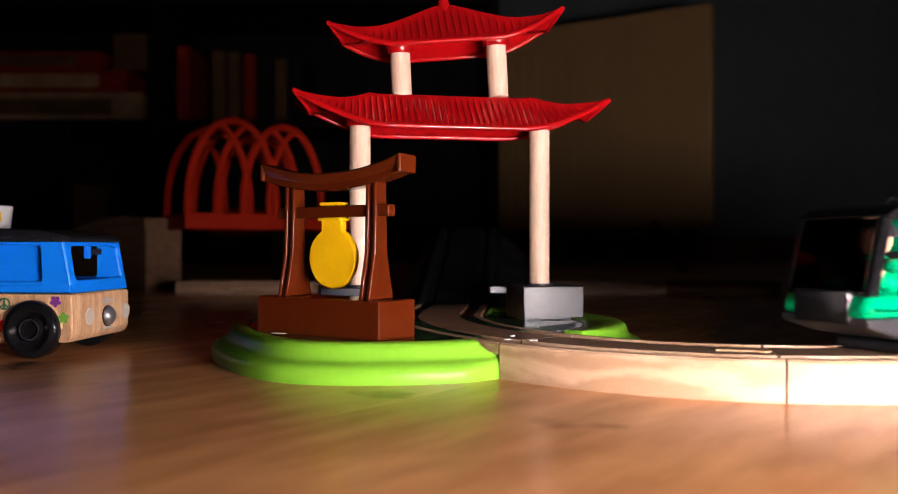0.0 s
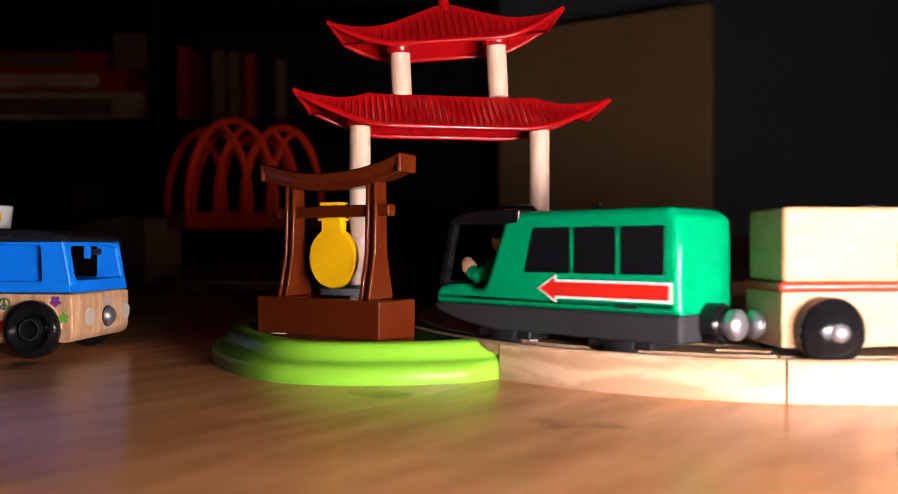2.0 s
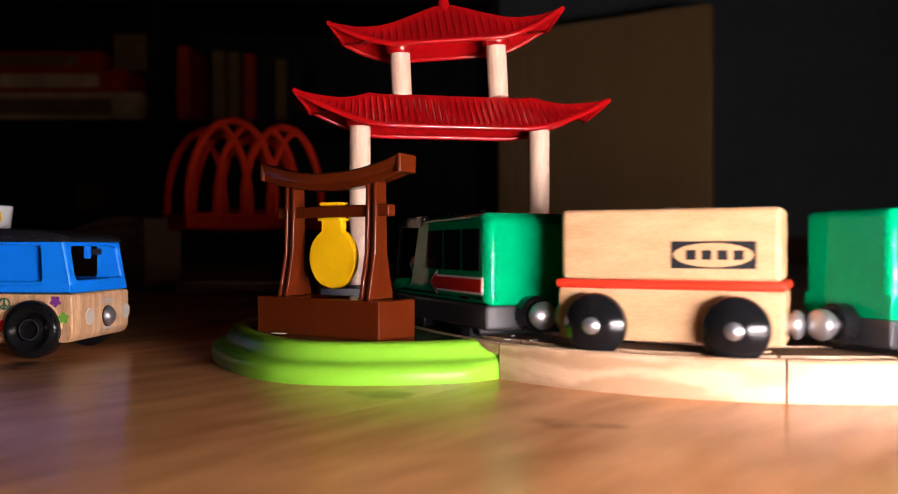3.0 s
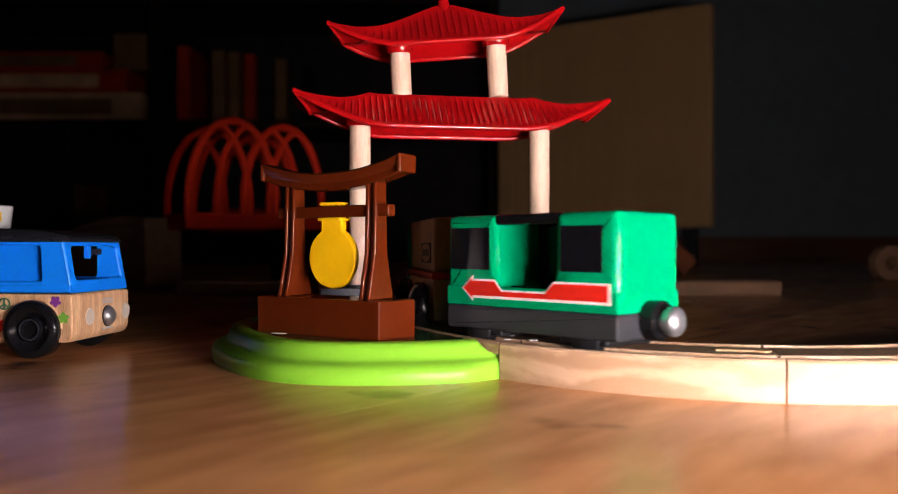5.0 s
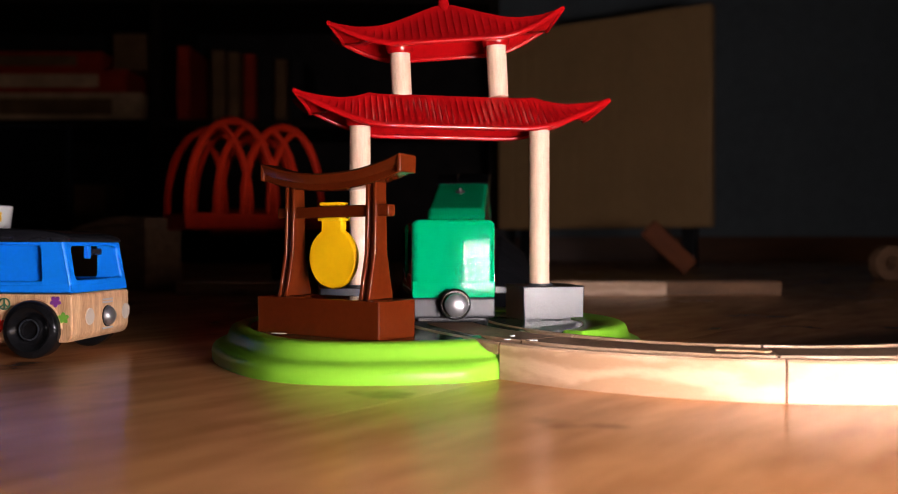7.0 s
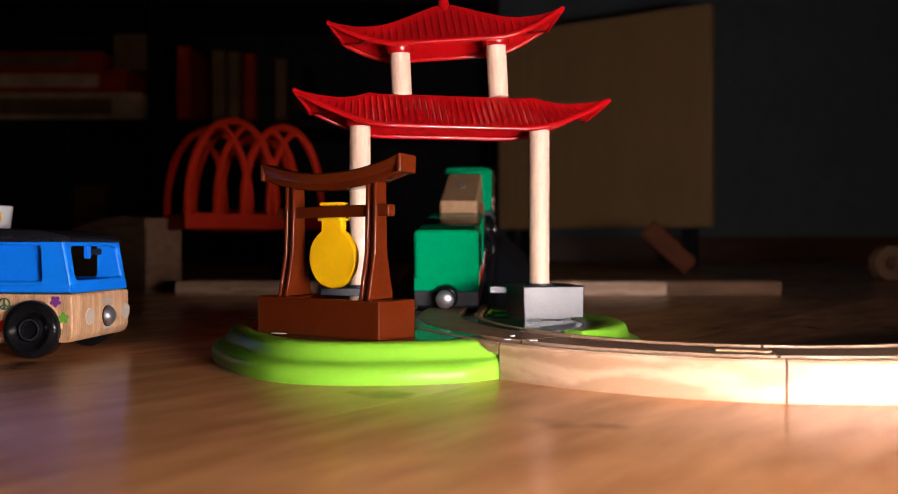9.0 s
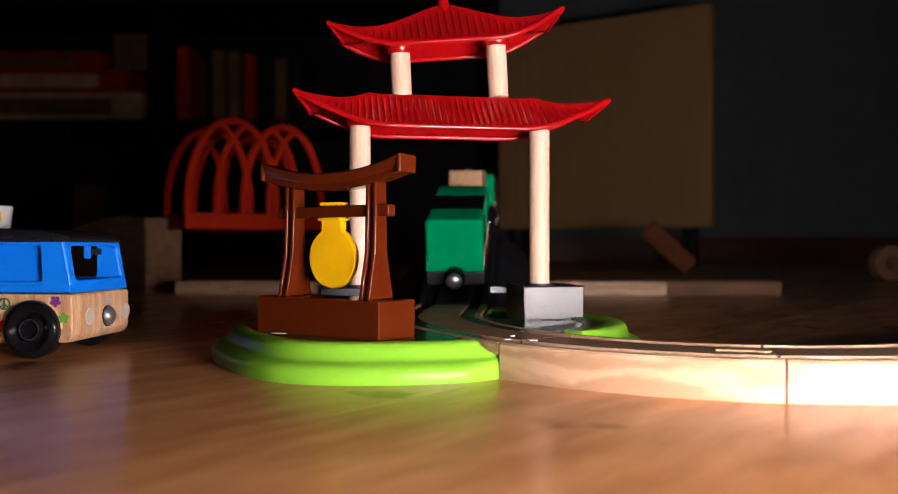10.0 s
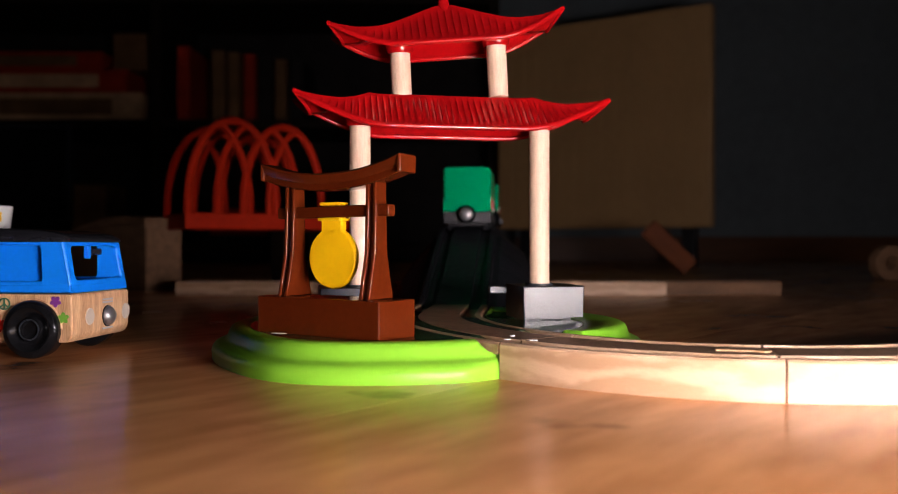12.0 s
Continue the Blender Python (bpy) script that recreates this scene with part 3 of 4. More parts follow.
def gong():
    """Brown torii frame with a yellow gong; its own x runs along the beam."""
    t = thing("toy_gong", pose(-0.0418, 0.3098, 0.0116, 0, 0, -36.2), "brown plastic torii frame with a hanging yellow gong", "toy gong")
    L, D, H = 0.0300, 0.0098, 0.0136
    part("plinth", box(-L, L, -D, D, 0, H, 0.0006, 3), BROWN, t)
    for sx in (-1, 1):
        x = sx * 0.0202
        prof = [(0.0, 0.0066), (0.0070, 0.0052), (0.0142, 0.0038), (0.0160, 0.0035), (0.030, 0.0030), (0.0430, 0.0029)]
        b = bmesh.new()
        for fx0, fx1, cut in ((-0.0025, -0.0009, 0.0), (0.0009, 0.0025, 0.0), (-0.0010, 0.0010, 0.0012)):
            near = [(-w + cut, H + z) for z, w in prof]
            far = [(w - cut, H + z) for z, w in prof]
            add_prism(b, near + far[::-1], x + fx0, x + fx1, "x", 0.0005 if cut == 0 else 0.0, 3)
        part("post", b, BROWN, t, "grooved brown post", smooth=True)
    b = bmesh.new()
    frames = []
    for i in range(25):
        u = -1 + i / 12
        frames.append((Vector((u * 0.0335, 0, 0.0551 + 0.0050 * abs(u) ** 2.2)), Vector((0, 1, 0)), Vector((0, 0, 1))))
    sec = [(-0.0040, 0.0002), (-0.0034, -0.0004), (-0.0034, -0.0026), (-0.0028, -0.0030), (0.0028, -0.0030), (0.0034, -0.0026), (0.0034, -0.0004), (0.0040, 0.0002), (0.0046, 0.0026), (0.0040, 0.0033), (-0.0040, 0.0033), (-0.0046, 0.0026)]
    add_sweep(b, sec, frames)
    for u in (-1, 1):
        add_box(b, u * 0.0338 - 0.0010, u * 0.0338 + 0.0010, -0.0047, 0.0047, 0.0569, 0.0634, 0.0009, 3)
    part("top_beam", b, BROWN, t, "curved brown top beam", smooth=True)
    part("cross_beam", box(-0.0275, 0.0275, -0.0020, 0.0020, 0.0424, 0.0466, 0.0006, 3), BROWN, t, smooth=True)
    for x in (-0.0066, 0.0066):
        part("stop_pin", lathe([(0, -0.0026), (0.0006, -0.0024), (0.0006, 0.0024), (0, 0.0026)], 10, pose(x, 0, 0.0445)), BROWN, t, smooth=True)
    g = part("gong", lathe([(0, -0.0016), (0.0100, -0.0016), (0.0107, -0.0013), (0.0111, -0.0006), (0.0112, 0), (0.0111, 0.0006), (0.0107, 0.0013), (0.0100, 0.0016), (0, 0.0016)], 44, pose(0, 0, 0.0278, 90)), YELLOW, t, "yellow round gong", pose(0, 0, 0, 0, 0, 3), smooth=True)
    b = box(-0.0047, 0.0047, -0.0016, 0.0016, 0.0365, 0.0418, 0.0004)
    add_box(b, -0.0052, 0.0052, -0.0030, 0.0030, 0.0412, 0.0424, 0.0003)
    add_box(b, -0.0046, 0.0046, -0.0028, 0.0028, 0.0468, 0.0480, 0.0004)
    part("hanger", b, YELLOW, g)


# ---------------------------------------------------------------- the train
def magnet(parent, x, sx, z=0.0085, r=0.0045, neck=0.0016, reach=0.0062):
    """Short steel neck with a domed head, pointing along x."""
    dome = [(r * math.cos(q * math.pi / 16), reach - 0.0026 + 0.0026 * math.sin(q * math.pi / 16)) for q in range(8)]
    part("magnet", lathe([(0, 0), (r * 0.72, 0), (r * 0.72, neck), (r * 0.94, neck + 0.0003)] + dome + [(0, reach)], 28, pose(x, 0, z, 0, 90 * sx)), STEEL, parent, "domed steel magnet", smooth=True)


def coupler(parent, x, sx, z=0.0088):
    c = part("coupler", lathe([(0, -0.001), (0.0062, -0.001), (0.0062, 0.0040), (0.0055, 0.0048), (0, 0.0048)], 28, pose(x, 0, z, 0, 90 * sx)), BLACK, parent, "black coupler with a steel magnet", smooth=True)
    magnet(c, x + sx * 0.0046, sx, z, 0.0047)


def decal(parent, name, outline, y, mat, label="", depth=0.00025):
    """Thin print on a flank at y; outline of (x, z)."""
    s = -1 if y < 0 else 1
    return part(name, prism(outline, y, y + s * depth, "y"), mat, parent, label)


def arrow(x_tip, x_head, x_end, zc, shaft, head):
    return [(x_tip, zc), (x_head, zc + head), (x_head, zc + shaft), (x_end, zc + shaft), (x_end, zc - shaft), (x_head, zc - shaft), (x_head, zc - head)]


def small_wheel(parent, x, y, r, mat, z):
    w = part("wheel", lathe([(0, -0.003), (r * 0.86, -0.003), (r, -0.002), (r, 0.001), (r * 0.9, 0.0022), (r * 0.45, 0.003), (0, 0.003)], 28, pose(0, 0, 0, 90 if y < 0 else -90)), mat, parent, "", pose(x, y, z), smooth=True)
    return w


W = 0.0168


def stretch(t, k):
    """Lengthen a vehicle: its parts along x, its wheels by place alone."""
    for o in t.children_recursive:
        if o.name.startswith("wheel"):
            o.location.x *= k
        elif not (o.parent and o.parent.name.startswith("wheel")):
            o.data.transform(Matrix.Diagonal((k, 1, 1, 1)))


def engine():
    t = thing("toy_locomotive", pose(0, 0, 0), "green plastic toy locomotive with black windows and a red arrow", "toy train", "toy train")
    x0, x1 = -0.0475, 0.0475
    wheels = []
    skirt = [(x0, 0.0035), (0.022, 0.0035), (0.036, 0.0058), (x1 - 0.0008, 0.0092), (x1, 0.0118), (x0, 0.0118)]
    part("skirt", prism(rounded(skirt, 0.0012), -W, W, "y", 0.0010, 2), SKIRT_GREY, t, "dark grey lower body")
    body = [(x0, 0.0116), (x1, 0.0116), (x1 + 0.0002, 0.0155), (x1 - 0.0022, 0.0182), (0.037, 0.0186), (0.031, 0.0172), (0.0262, 0.0175), (0.0242, 0.020), (0.0165, 0.0405), (0.0135, 0.0432), (x0 + 0.004, 0.0432), (x0 + 0.0003, 0.0400)]
    part("body", prism(rounded(body, 0.0016), -W, W, "y", 0.0030, 4), TRAIN_GREEN, t, "glossy green body", smooth=True)
    b = bmesh.new()
    roof_o = [(0.0094, 0.0392), (0.0150, 0.0388), (0.0392, 0.0392), (0.0405, 0.0402), (0.037, 0.0424), (0.028, 0.0438), (0.0090, 0.0438)]
    add_prism(b, roof_o, -W - 0.0002, W + 0.0002, "y", 0.0008, 2)
    for y in (-1, 1):
        add_prism(b, [(0.0378, 0.0398), (0.0408, 0.0398), (0.0462, 0.0182), (0.0428, 0.0182)], y * (W - 0.0006), y * (W - 0.0034), "y", 0.0004, 1)
    add_box(b, 0.0425, 0.0458, -W + 0.001, W - 0.001, 0.0176, 0.0196, 0.0004)
    add_box(b, 0.0452, 0.0480, -0.0105, 0.0105, 0.0095, 0.0195, 0.001)
    canopy = part("canopy", b, BLACK, t, "black roof and windscreen frame", smooth=True)
    part("handle", tube_mesh([(0.012, 0.004, 0.0434), (0.014, 0.004, 0.0452), (0.026, 0.004, 0.0456), (0.0285, 0.004, 0.0436)], 0.0007), BLACK, canopy)
    part("button", lathe([(0.003, 0.0430), (0.003, 0.0438), (0.0012, 0.0442), (0.0008, 0.0458), (0, 0.0460)], 16, pose(-0.010, 0, 0)), SKIRT_GREY, t)
    for y in (-W, W):
        decal(t, "side_window", rounded([(0.0072, 0.0232), (-0.0105, 0.0232), (-0.0105, 0.0376), (0.0034, 0.0376)], 0.0006), y, WINDOW, "black printed window")
        decal(t, "side_window", rounded([(-0.0122, 0.0232), (-0.0268, 0.0232), (-0.0268, 0.0376), (-0.0122, 0.0376)], 0.0006), y, WINDOW, "black printed window")
        decal(t, "side_window", rounded([(-0.0286, 0.0232), (-0.0426, 0.0232), (-0.0426, 0.0376), (-0.0286, 0.0376)], 0.0006), y, WINDOW, "black printed window")
        a = decal(t, "arrow_border", arrow(0.0020, -0.0055, -0.0450, 0.0182, 0.0030, 0.0046), y, WHITE, "white arrow outline", 0.0002)
        decal(a, "arrow", arrow(0.0004, -0.0050, -0.0442, 0.0182, 0.0022, 0.0034), y, ARROW, "red direction arrow", 0.0004)
        decal(t, "small_print", [(-0.027, 0.0132), (-0.034, 0.0132), (-0.034, 0.0142), (-0.027, 0.0142)], y, CHARCOAL, "tiny dark lettering bar")
    for x in (-0.026, 0.018):
        for y in (-0.0128, 0.0128):
            wheels.append((small_wheel(t, x, y, 0.0058, BLACK_MATT, 0.0030), 0.0058))
    for x in (-0.026, 0.018):
        part("bogie", box(x - 0.011, x + 0.011, -0.0142, 0.0142, 0.0008, 0.0040, 0.0008), BLACK_MATT, t)
    coupler(t, x0 - 0.0005, -1)
    pane = part("windscreen", prism([(0.0405, 0.0394), (0.0409, 0.0394), (0.0461, 0.0190), (0.0457, 0.0190)], -W + 0.0034, W - 0.0034, "y"), TINT, canopy, "dark tinted windscreen")
    part("seat", box(0.019, 0.023, -0.012, 0.012, 0.0175, 0.03, 0.001), BLACK_MATT, t)
    # driver: one plain figure
    b = bmesh.new()
    add_lathe(b, [(0, 0.0), (0.0058, 0.0), (0.0062, 0.004), (0.0050, 0.009), (0.0026, 0.0115), (0, 0.0118)], 20, pose(0.0278, 0, 0.0178), 0)
    add_lathe(b, ball(0.0052), 20, pose(0.0283, 0, 0.0335), 1)
    add_lathe(b, [(0, 0.0046), (0.0034, 0.0042), (0.0052, 0.0014), (0.0056, -0.0003), (0.0058, -0.0012), (0, -0.0012)], 20, pose(0.0270, 0, 0.0355), 2)
    for y in (-1, 1):
        for q, (x, yy, z, r, mt) in enumerate([(0.0275, 0.0072, 0.0248, 0.0034, 0), (0.0295, 0.0092, 0.0222, 0.0032, 0), (0.0325, 0.0098, 0.0212, 0.0030, 0), (0.0352, 0.0096, 0.0222, 0.0027, 0), (0.0376, 0.0090, 0.0240, 0.0028, 1), (0.0388, 0.0086, 0.0256, 0.0022, 1)]):
            add_lathe(b, ball(r, 0, 8), 14, pose(x, y * yy, z), mt)
    part("driver", b, [TRAIN_GREEN, SKIN, HAIR], t, "plain toy figure in green at the controls", smooth=True)
    stretch(t, 1.025)
    return t, wheels


def tube_mesh(points, r, k=8):
    sec, fr = tube(points, r, k)
    return add_sweep(bmesh.new(), sec, fr)


def wood_wagon():
    t = thing("toy_wagon", pose(0, 0, 0), "pale beech toy wagon with a red band and black wheels", "toy train", "toy train")
    x0, x1, w = -0.0334, 0.0334, 0.0118
    wheels = []
    part("chassis", box(x0, x1, -w, w, 0.0026, 0.0188, 0.0010, 2), BEECH_PALE, t, "beech lower block", smooth=True)
    part("band", box(x0 - 0.0007, x1 + 0.0007, -w - 0.0007, w + 0.0007, 0.0186, 0.0215, 0.0011, 3), STRIPE, t, "red band round the middle", smooth=True)
    part("load", box(x0 + 0.0008, x1 - 0.0008, -w + 0.0004, w - 0.0004, 0.0213, 0.0430, 0.0015, 3), BEECH_PALE, t, "beech upper block", smooth=True)
    part("top_pin", lathe([(0.0028, 0.0428), (0.0028, 0.0436), (0.0015, 0.0440), (0, 0.0440)], 18), STEEL, t, "steel pin")
    for y in (-w, w):
        a = decal(t, "badge", rounded([(-0.0016, 0.0250), (-0.0258, 0.0250), (-0.0258, 0.0331), (-0.0016, 0.0331)], 0.0003), y + (0.0004 if y < 0 else -0.0004), BLACK_MATT, "black printed badge with a pale oval", 0.00025)
        decal(a, "badge_oval", [(-0.0137 + 0.0114 * math.cos(q * math.pi / 16), 0.02905 + 0.0036 * math.sin(q * math.pi / 16)) for q in range(32)], y + (0.0003 if y < 0 else -0.0003), BEECH_PALE, "", 0.0003)
        for k in range(4):
            xx = -0.0060 - k * 0.0045
            decal(a, "badge_bar", [(xx, 0.0276), (xx - 0.0029, 0.0276), (xx - 0.0029, 0.0305), (xx, 0.0305)], y + (0.0002 if y < 0 else -0.0002), BLACK_MATT, "", 0.0003)
    for x in (-0.0206, 0.0206):
        for y in (-0.0158, 0.0158):
            s = 90 if y < 0 else -90
            wl = part("wheel", lathe([(0, -0.0028), (0.0093, -0.0028), (0.0097, -0.002), (0.0097, 0.0004), (0.0091, 0.0016), (0.006, 0.0034), (0.003, 0.0042), (0, 0.0042)], 36, pose(0, 0, 0, s)), BLACK, t, "black domed wheel", pose(x, y, 0.0076), smooth=True)
            part("hub", lathe([(0.0026, 0.0036), (0.0026, 0.0046), (0.0016, 0.0054), (0, 0.0056)], 18, pose(0, 0, 0, s)), STEEL, wl, "steel axle end", smooth=True)
            wheels.append((wl, 0.0097))
    for sx in (-1, 1):
        magnet(t, sx * (x1 - 0.0002), sx, reach=0.0052)
    return t, wheels


def tail_wagon():
    t = thing("toy_coach", pose(0, 0, 0), "green plastic toy coach with an open middle and a black roof", "toy train", "toy train")
    x0, x1 = -0.0355, 0.0355
    wheels = []
    part("skirt", prism(rounded([(x0, 0.0030), (x1, 0.0030), (x1, 0.0112), (x0, 0.0112)], 0.0012), -W, W, "y", 0.0012, 2), SKIRT_GREY, t, "dark grey lower body", smooth=True)
    part("body", box(x0, x1, -W, W, 0.0110, 0.0180, 0.0009, 2), TRAIN_GREEN, t, "glossy green sill below the opening", smooth=True)
    for outline in ([(x0, 0.0150), (-0.0086, 0.0150), (-0.0112, 0.0196), (-0.0122, 0.0240), (-0.0124, 0.0425), (x0, 0.0425)],
                    [(0.0094, 0.0150), (x1, 0.0150), (x1, 0.0425), (0.0124, 0.0425), (0.0122, 0.0240), (0.0114, 0.0196)]):
        part("end_cab", prism(rounded(outline, 0.0026), -W, W, "y", 0.0028, 4), TRAIN_GREEN, t, "glossy green end cab with rounded edges", smooth=True)
    part("roof", box(-0.0128, 0.0140, -W + 0.001, W - 0.001, 0.0388, 0.0424, 0.0008), BLACK, t, "black roof over the opening")
    part("inner_wall", box(-0.0120, 0.0120, -0.0068, -0.0050, 0.0182, 0.0390, 0.0003), BLACK, t, "black wall across the opening")
    part("inner_floor", box(-0.0088, 0.0088, -W + 0.0035, W - 0.0035, 0.0176, 0.0183, 0.0002), BLACK, t)
    for y in (-W, W):
        decal(t, "side_window", rounded([(0.0150, 0.0236), (0.0330, 0.0236), (0.0330, 0.0380), (0.0150, 0.0380)], 0.0006), y, WINDOW, "black printed window")
        decal(t, "side_window", rounded([(-0.0146, 0.0236), (-0.0302, 0.0236), (-0.0302, 0.0380), (-0.0146, 0.0380)], 0.0006), y, WINDOW, "black printed window")
        a = decal(t, "arrow_border", [(0.0280, 0.0172), (0.0225, 0.0216), (0.0225, 0.0204), (0.0126, 0.0204), (0.0096, 0.0170), (-0.0086, 0.0170), (-0.0122, 0.0204), (-0.0330, 0.0204), (-0.0330, 0.0138), (0.0225, 0.0138), (0.0225, 0.0128)], y, WHITE, "white arrow outline", 0.0002)
        decal(a, "arrow", [(0.0266, 0.0172), (0.0228, 0.0204), (0.0228, 0.0197), (0.0126, 0.0197), (0.0096, 0.0163), (-0.0086, 0.0163), (-0.0122, 0.0197), (-0.0322, 0.0197), (-0.0322, 0.0147), (0.0228, 0.0147), (0.0228, 0.0140)], y, ARROW, "red direction arrow", 0.0004)
    for x in (-0.022, 0.022):
        for y in (-0.0128, 0.0128):
            wheels.append((small_wheel(t, x, y, 0.0058, BLACK_MATT, 0.0030), 0.0058))
    for x in (-0.021, 0.021):
        part("bogie", box(x - 0.009, x + 0.009, -0.0142, 0.0142, 0.0008, 0.0036, 0.0008), BLACK_MATT, t)
    coupler(t, x0 - 0.0003, -1)
    coupler(t, x1 + 0.0003, 1)
    stretch(t, 1.045)
    return t, wheels


# ---------------------------------------------------------------- the bus
def ring_plate(outer, hole, r, y0, y1):
    """Plate of (x, z) outline between y0 and y1 with a round-cornered opening right through it."""
    bm = bmesh.new()
    a, b = rounded(outer, r * 0.5, 5), rounded(hole, r, 5)
    k = len(a)
    loops = [[bm.verts.new((q[0], y, q[1])) for q in o] for o, y in ((a, y0), (a, y1), (b, y1), (b, y0))]
    for p, q in zip(loops, loops[1:] + loops[:1]):
        for i in range(k):
            bm.faces.new((p[i], p[(i + 1) % k], q[(i + 1) % k], q[i]))
    es = [e for e in bm.edges if any(e.verts[0] in l and e.verts[1] in l for l in loops)]
    bmesh.ops.recalc_face_normals(bm, faces=bm.faces)
    bmesh.ops.bevel(bm, geom=es, offset=0.0008, segments=3, profile=0.5, affect="EDGES")
    return bm


def bus():
    t = thing("toy_bus", pose(-0.1462, 0.331, 0.0, 0, 0, -5), "blue plastic and beech toy bus with painted flowers", "toy bus")
    # x forward, front at 0; y away from the lens, near flank at 0
    Lb, Wd = 0.105, 0.048
    low = rounded([(-Lb, 0.0060), (-0.002, 0.0060), (0.0, 0.009), (0.0, 0.0252), (-Lb, 0.0252)], 0.002)
    body = part("body", prism(low, 0.0, Wd, "y", 0.0012, 2), BEECH, t, "beech lower body", smooth=True)
    cab = part("cab", prism([(-Lb, 0.0254), (-0.0005, 0.0254), (-0.0010, 0.0288), (-Lb, 0.0288)], 0.0004, Wd - 0.0004, "y", 0.0008, 2), BLUE, t, "blue plastic cab with open windows", smooth=True)
    top_z = 0.0456
    for y0, y1, near in ((0.0006, 0.0046, True), (Wd - 0.0046, Wd - 0.0006, False)):
        front = [(-0.0540, 0.0278), (-0.0008, 0.0278), (-0.0042, top_z), (-0.0540, top_z)]
        hole = [(-0.0490, 0.0300), (-0.0128, 0.0300), (-0.0136, 0.0440), (-0.0490, 0.0440)] if near else [(-0.0420, 0.0304), (-0.0128, 0.0304), (-0.0128, 0.0440), (-0.0420, 0.0440)]
        part("side_wall", ring_plate(front, hole, 0.0016, y0, y1), BLUE, cab, "blue window surround with rounded corners", smooth=True)
        back = [(-Lb, 0.0278), (-0.0542, 0.0278), (-0.0542, top_z), (-Lb, top_z)]
        part("side_wall", ring_plate(back, [(-Lb + 0.006, 0.0300), (-0.0590, 0.0300), (-0.0590, 0.0440), (-Lb + 0.006, 0.0440)], 0.0016, y0, y1), BLUE, cab, "", smooth=True)
    part("window_panel", box(-Lb + 0.002, -0.0132, 0.0040, 0.0056, 0.0280, 0.0450, 0.0004), BLUE, cab, "blue panel set back in the side windows")
    # windscreen frame: a plate that leans back, wide pillars and a low sill
    plate = ring_plate([(0.0010, 0.0278), (Wd - 0.0010, 0.0278), (Wd - 0.0010, top_z), (0.0010, top_z)], [(0.0052, 0.0303), (Wd - 0.0040, 0.0303), (Wd - 0.0044, 0.0437), (0.0058, 0.0437)], 0.0022, 0.0, 0.0030)
    for v in plate.verts:
        v.co = Vector((-0.0006 - v.co.y - (v.co.z - 0.0278) * 0.19, v.co.x, v.co.z))
    part("windscreen_frame", plate, BLUE, cab, "blue windscreen surround", smooth=True)
    # Black sheet added across the cab so that its inside looks dark.
    part("dark_divider", box(-0.040, -0.037, 0.006, Wd - 0.006, 0.0289, 0.0432, 0.0004), BLACK_MATT, t)
    part("mirror_post", box(-0.0100, -0.0078, Wd - 0.0210, Wd - 0.0180, 0.0385, 0.0440, 0.0006), BLUE, cab)
    part("mirror", box(-0.0085, -0.0070, Wd - 0.0178, Wd - 0.0105, 0.0400, 0.0428, 0.0005), CHARCOAL, t)
    bm = bmesh.new()
    rings = []
    for f, z in ((0.0, 0.0454), (0.0001, 0.0462), (0.0007, 0.0470), (0.0020, 0.0479), (0.0042, 0.0488), (0.0080, 0.0497), (0.0130, 0.0503), (0.0200, 0.0507), (0.0300, 0.0508)):
        i = 0.3 * min(f, 0.016)
        o = rounded([(-Lb, i), (-0.0020 - f, i), (-0.0020 - f, Wd - i), (-Lb, Wd - i)], 0.005, 6)
        rings.append([bm.verts.new((x, y, z)) for x, y in o])
    for lo, hi in zip(rings, rings[1:]):
        for k in range(len(lo)):
            j = (k + 1) % len(lo)
            bm.faces.new((lo[k], lo[j], hi[j], hi[k]))
    bm.faces.new(rings[0][::-1])
    bm.faces.new(rings[-1])
    part("roof", bm, CHARCOAL, t, "glossy charcoal roof with a domed front", smooth=True)
    wheels_at = [(-0.0158, 0.0), (-0.0158, Wd - 0.0030), (-0.082, 0.0), (-0.082, Wd - 0.0030)]
    for x, y in wheels_at:
        s = 90 if y < 0.02 else -90
        wl = part("wheel", lathe([(0, -0.004), (0.0106, -0.004), (0.0114, -0.003), (0.0114, 0.0014), (0.0110, 0.0026), (0.0100, 0.0034), (0.0086, 0.0036), (0.0074, 0.0030), (0.0062, 0.0018), (0.0050, 0.0014), (0.0046, 0.0024), (0.0040, 0.0030), (0.0034, 0.0028), (0.0028, 0.0018), (0, 0.0016)], 44, pose(0, 0, 0, s)), BLACK, t, "black plastic wheel", pose(x, y, 0.0114), smooth=True)
        part("hub_ring", lathe([(0.0036, 0.0028), (0.0037, 0.0033), (0.0041, 0.0033), (0.0042, 0.0028)], 24, pose(0, 0, 0, s)), GREY, wl)
        if y < 0.02:
            arch = [(x + 0.0121 * math.cos(q * math.pi / 14), 0.0112 + 0.0121 * math.sin(q * math.pi / 14)) for q in range(15)]
            part("wheel_arch", prism(arch, -0.0004, 0.001, "y", 0.0003, 1), BEECH, body, "rounded wooden wheel arch")
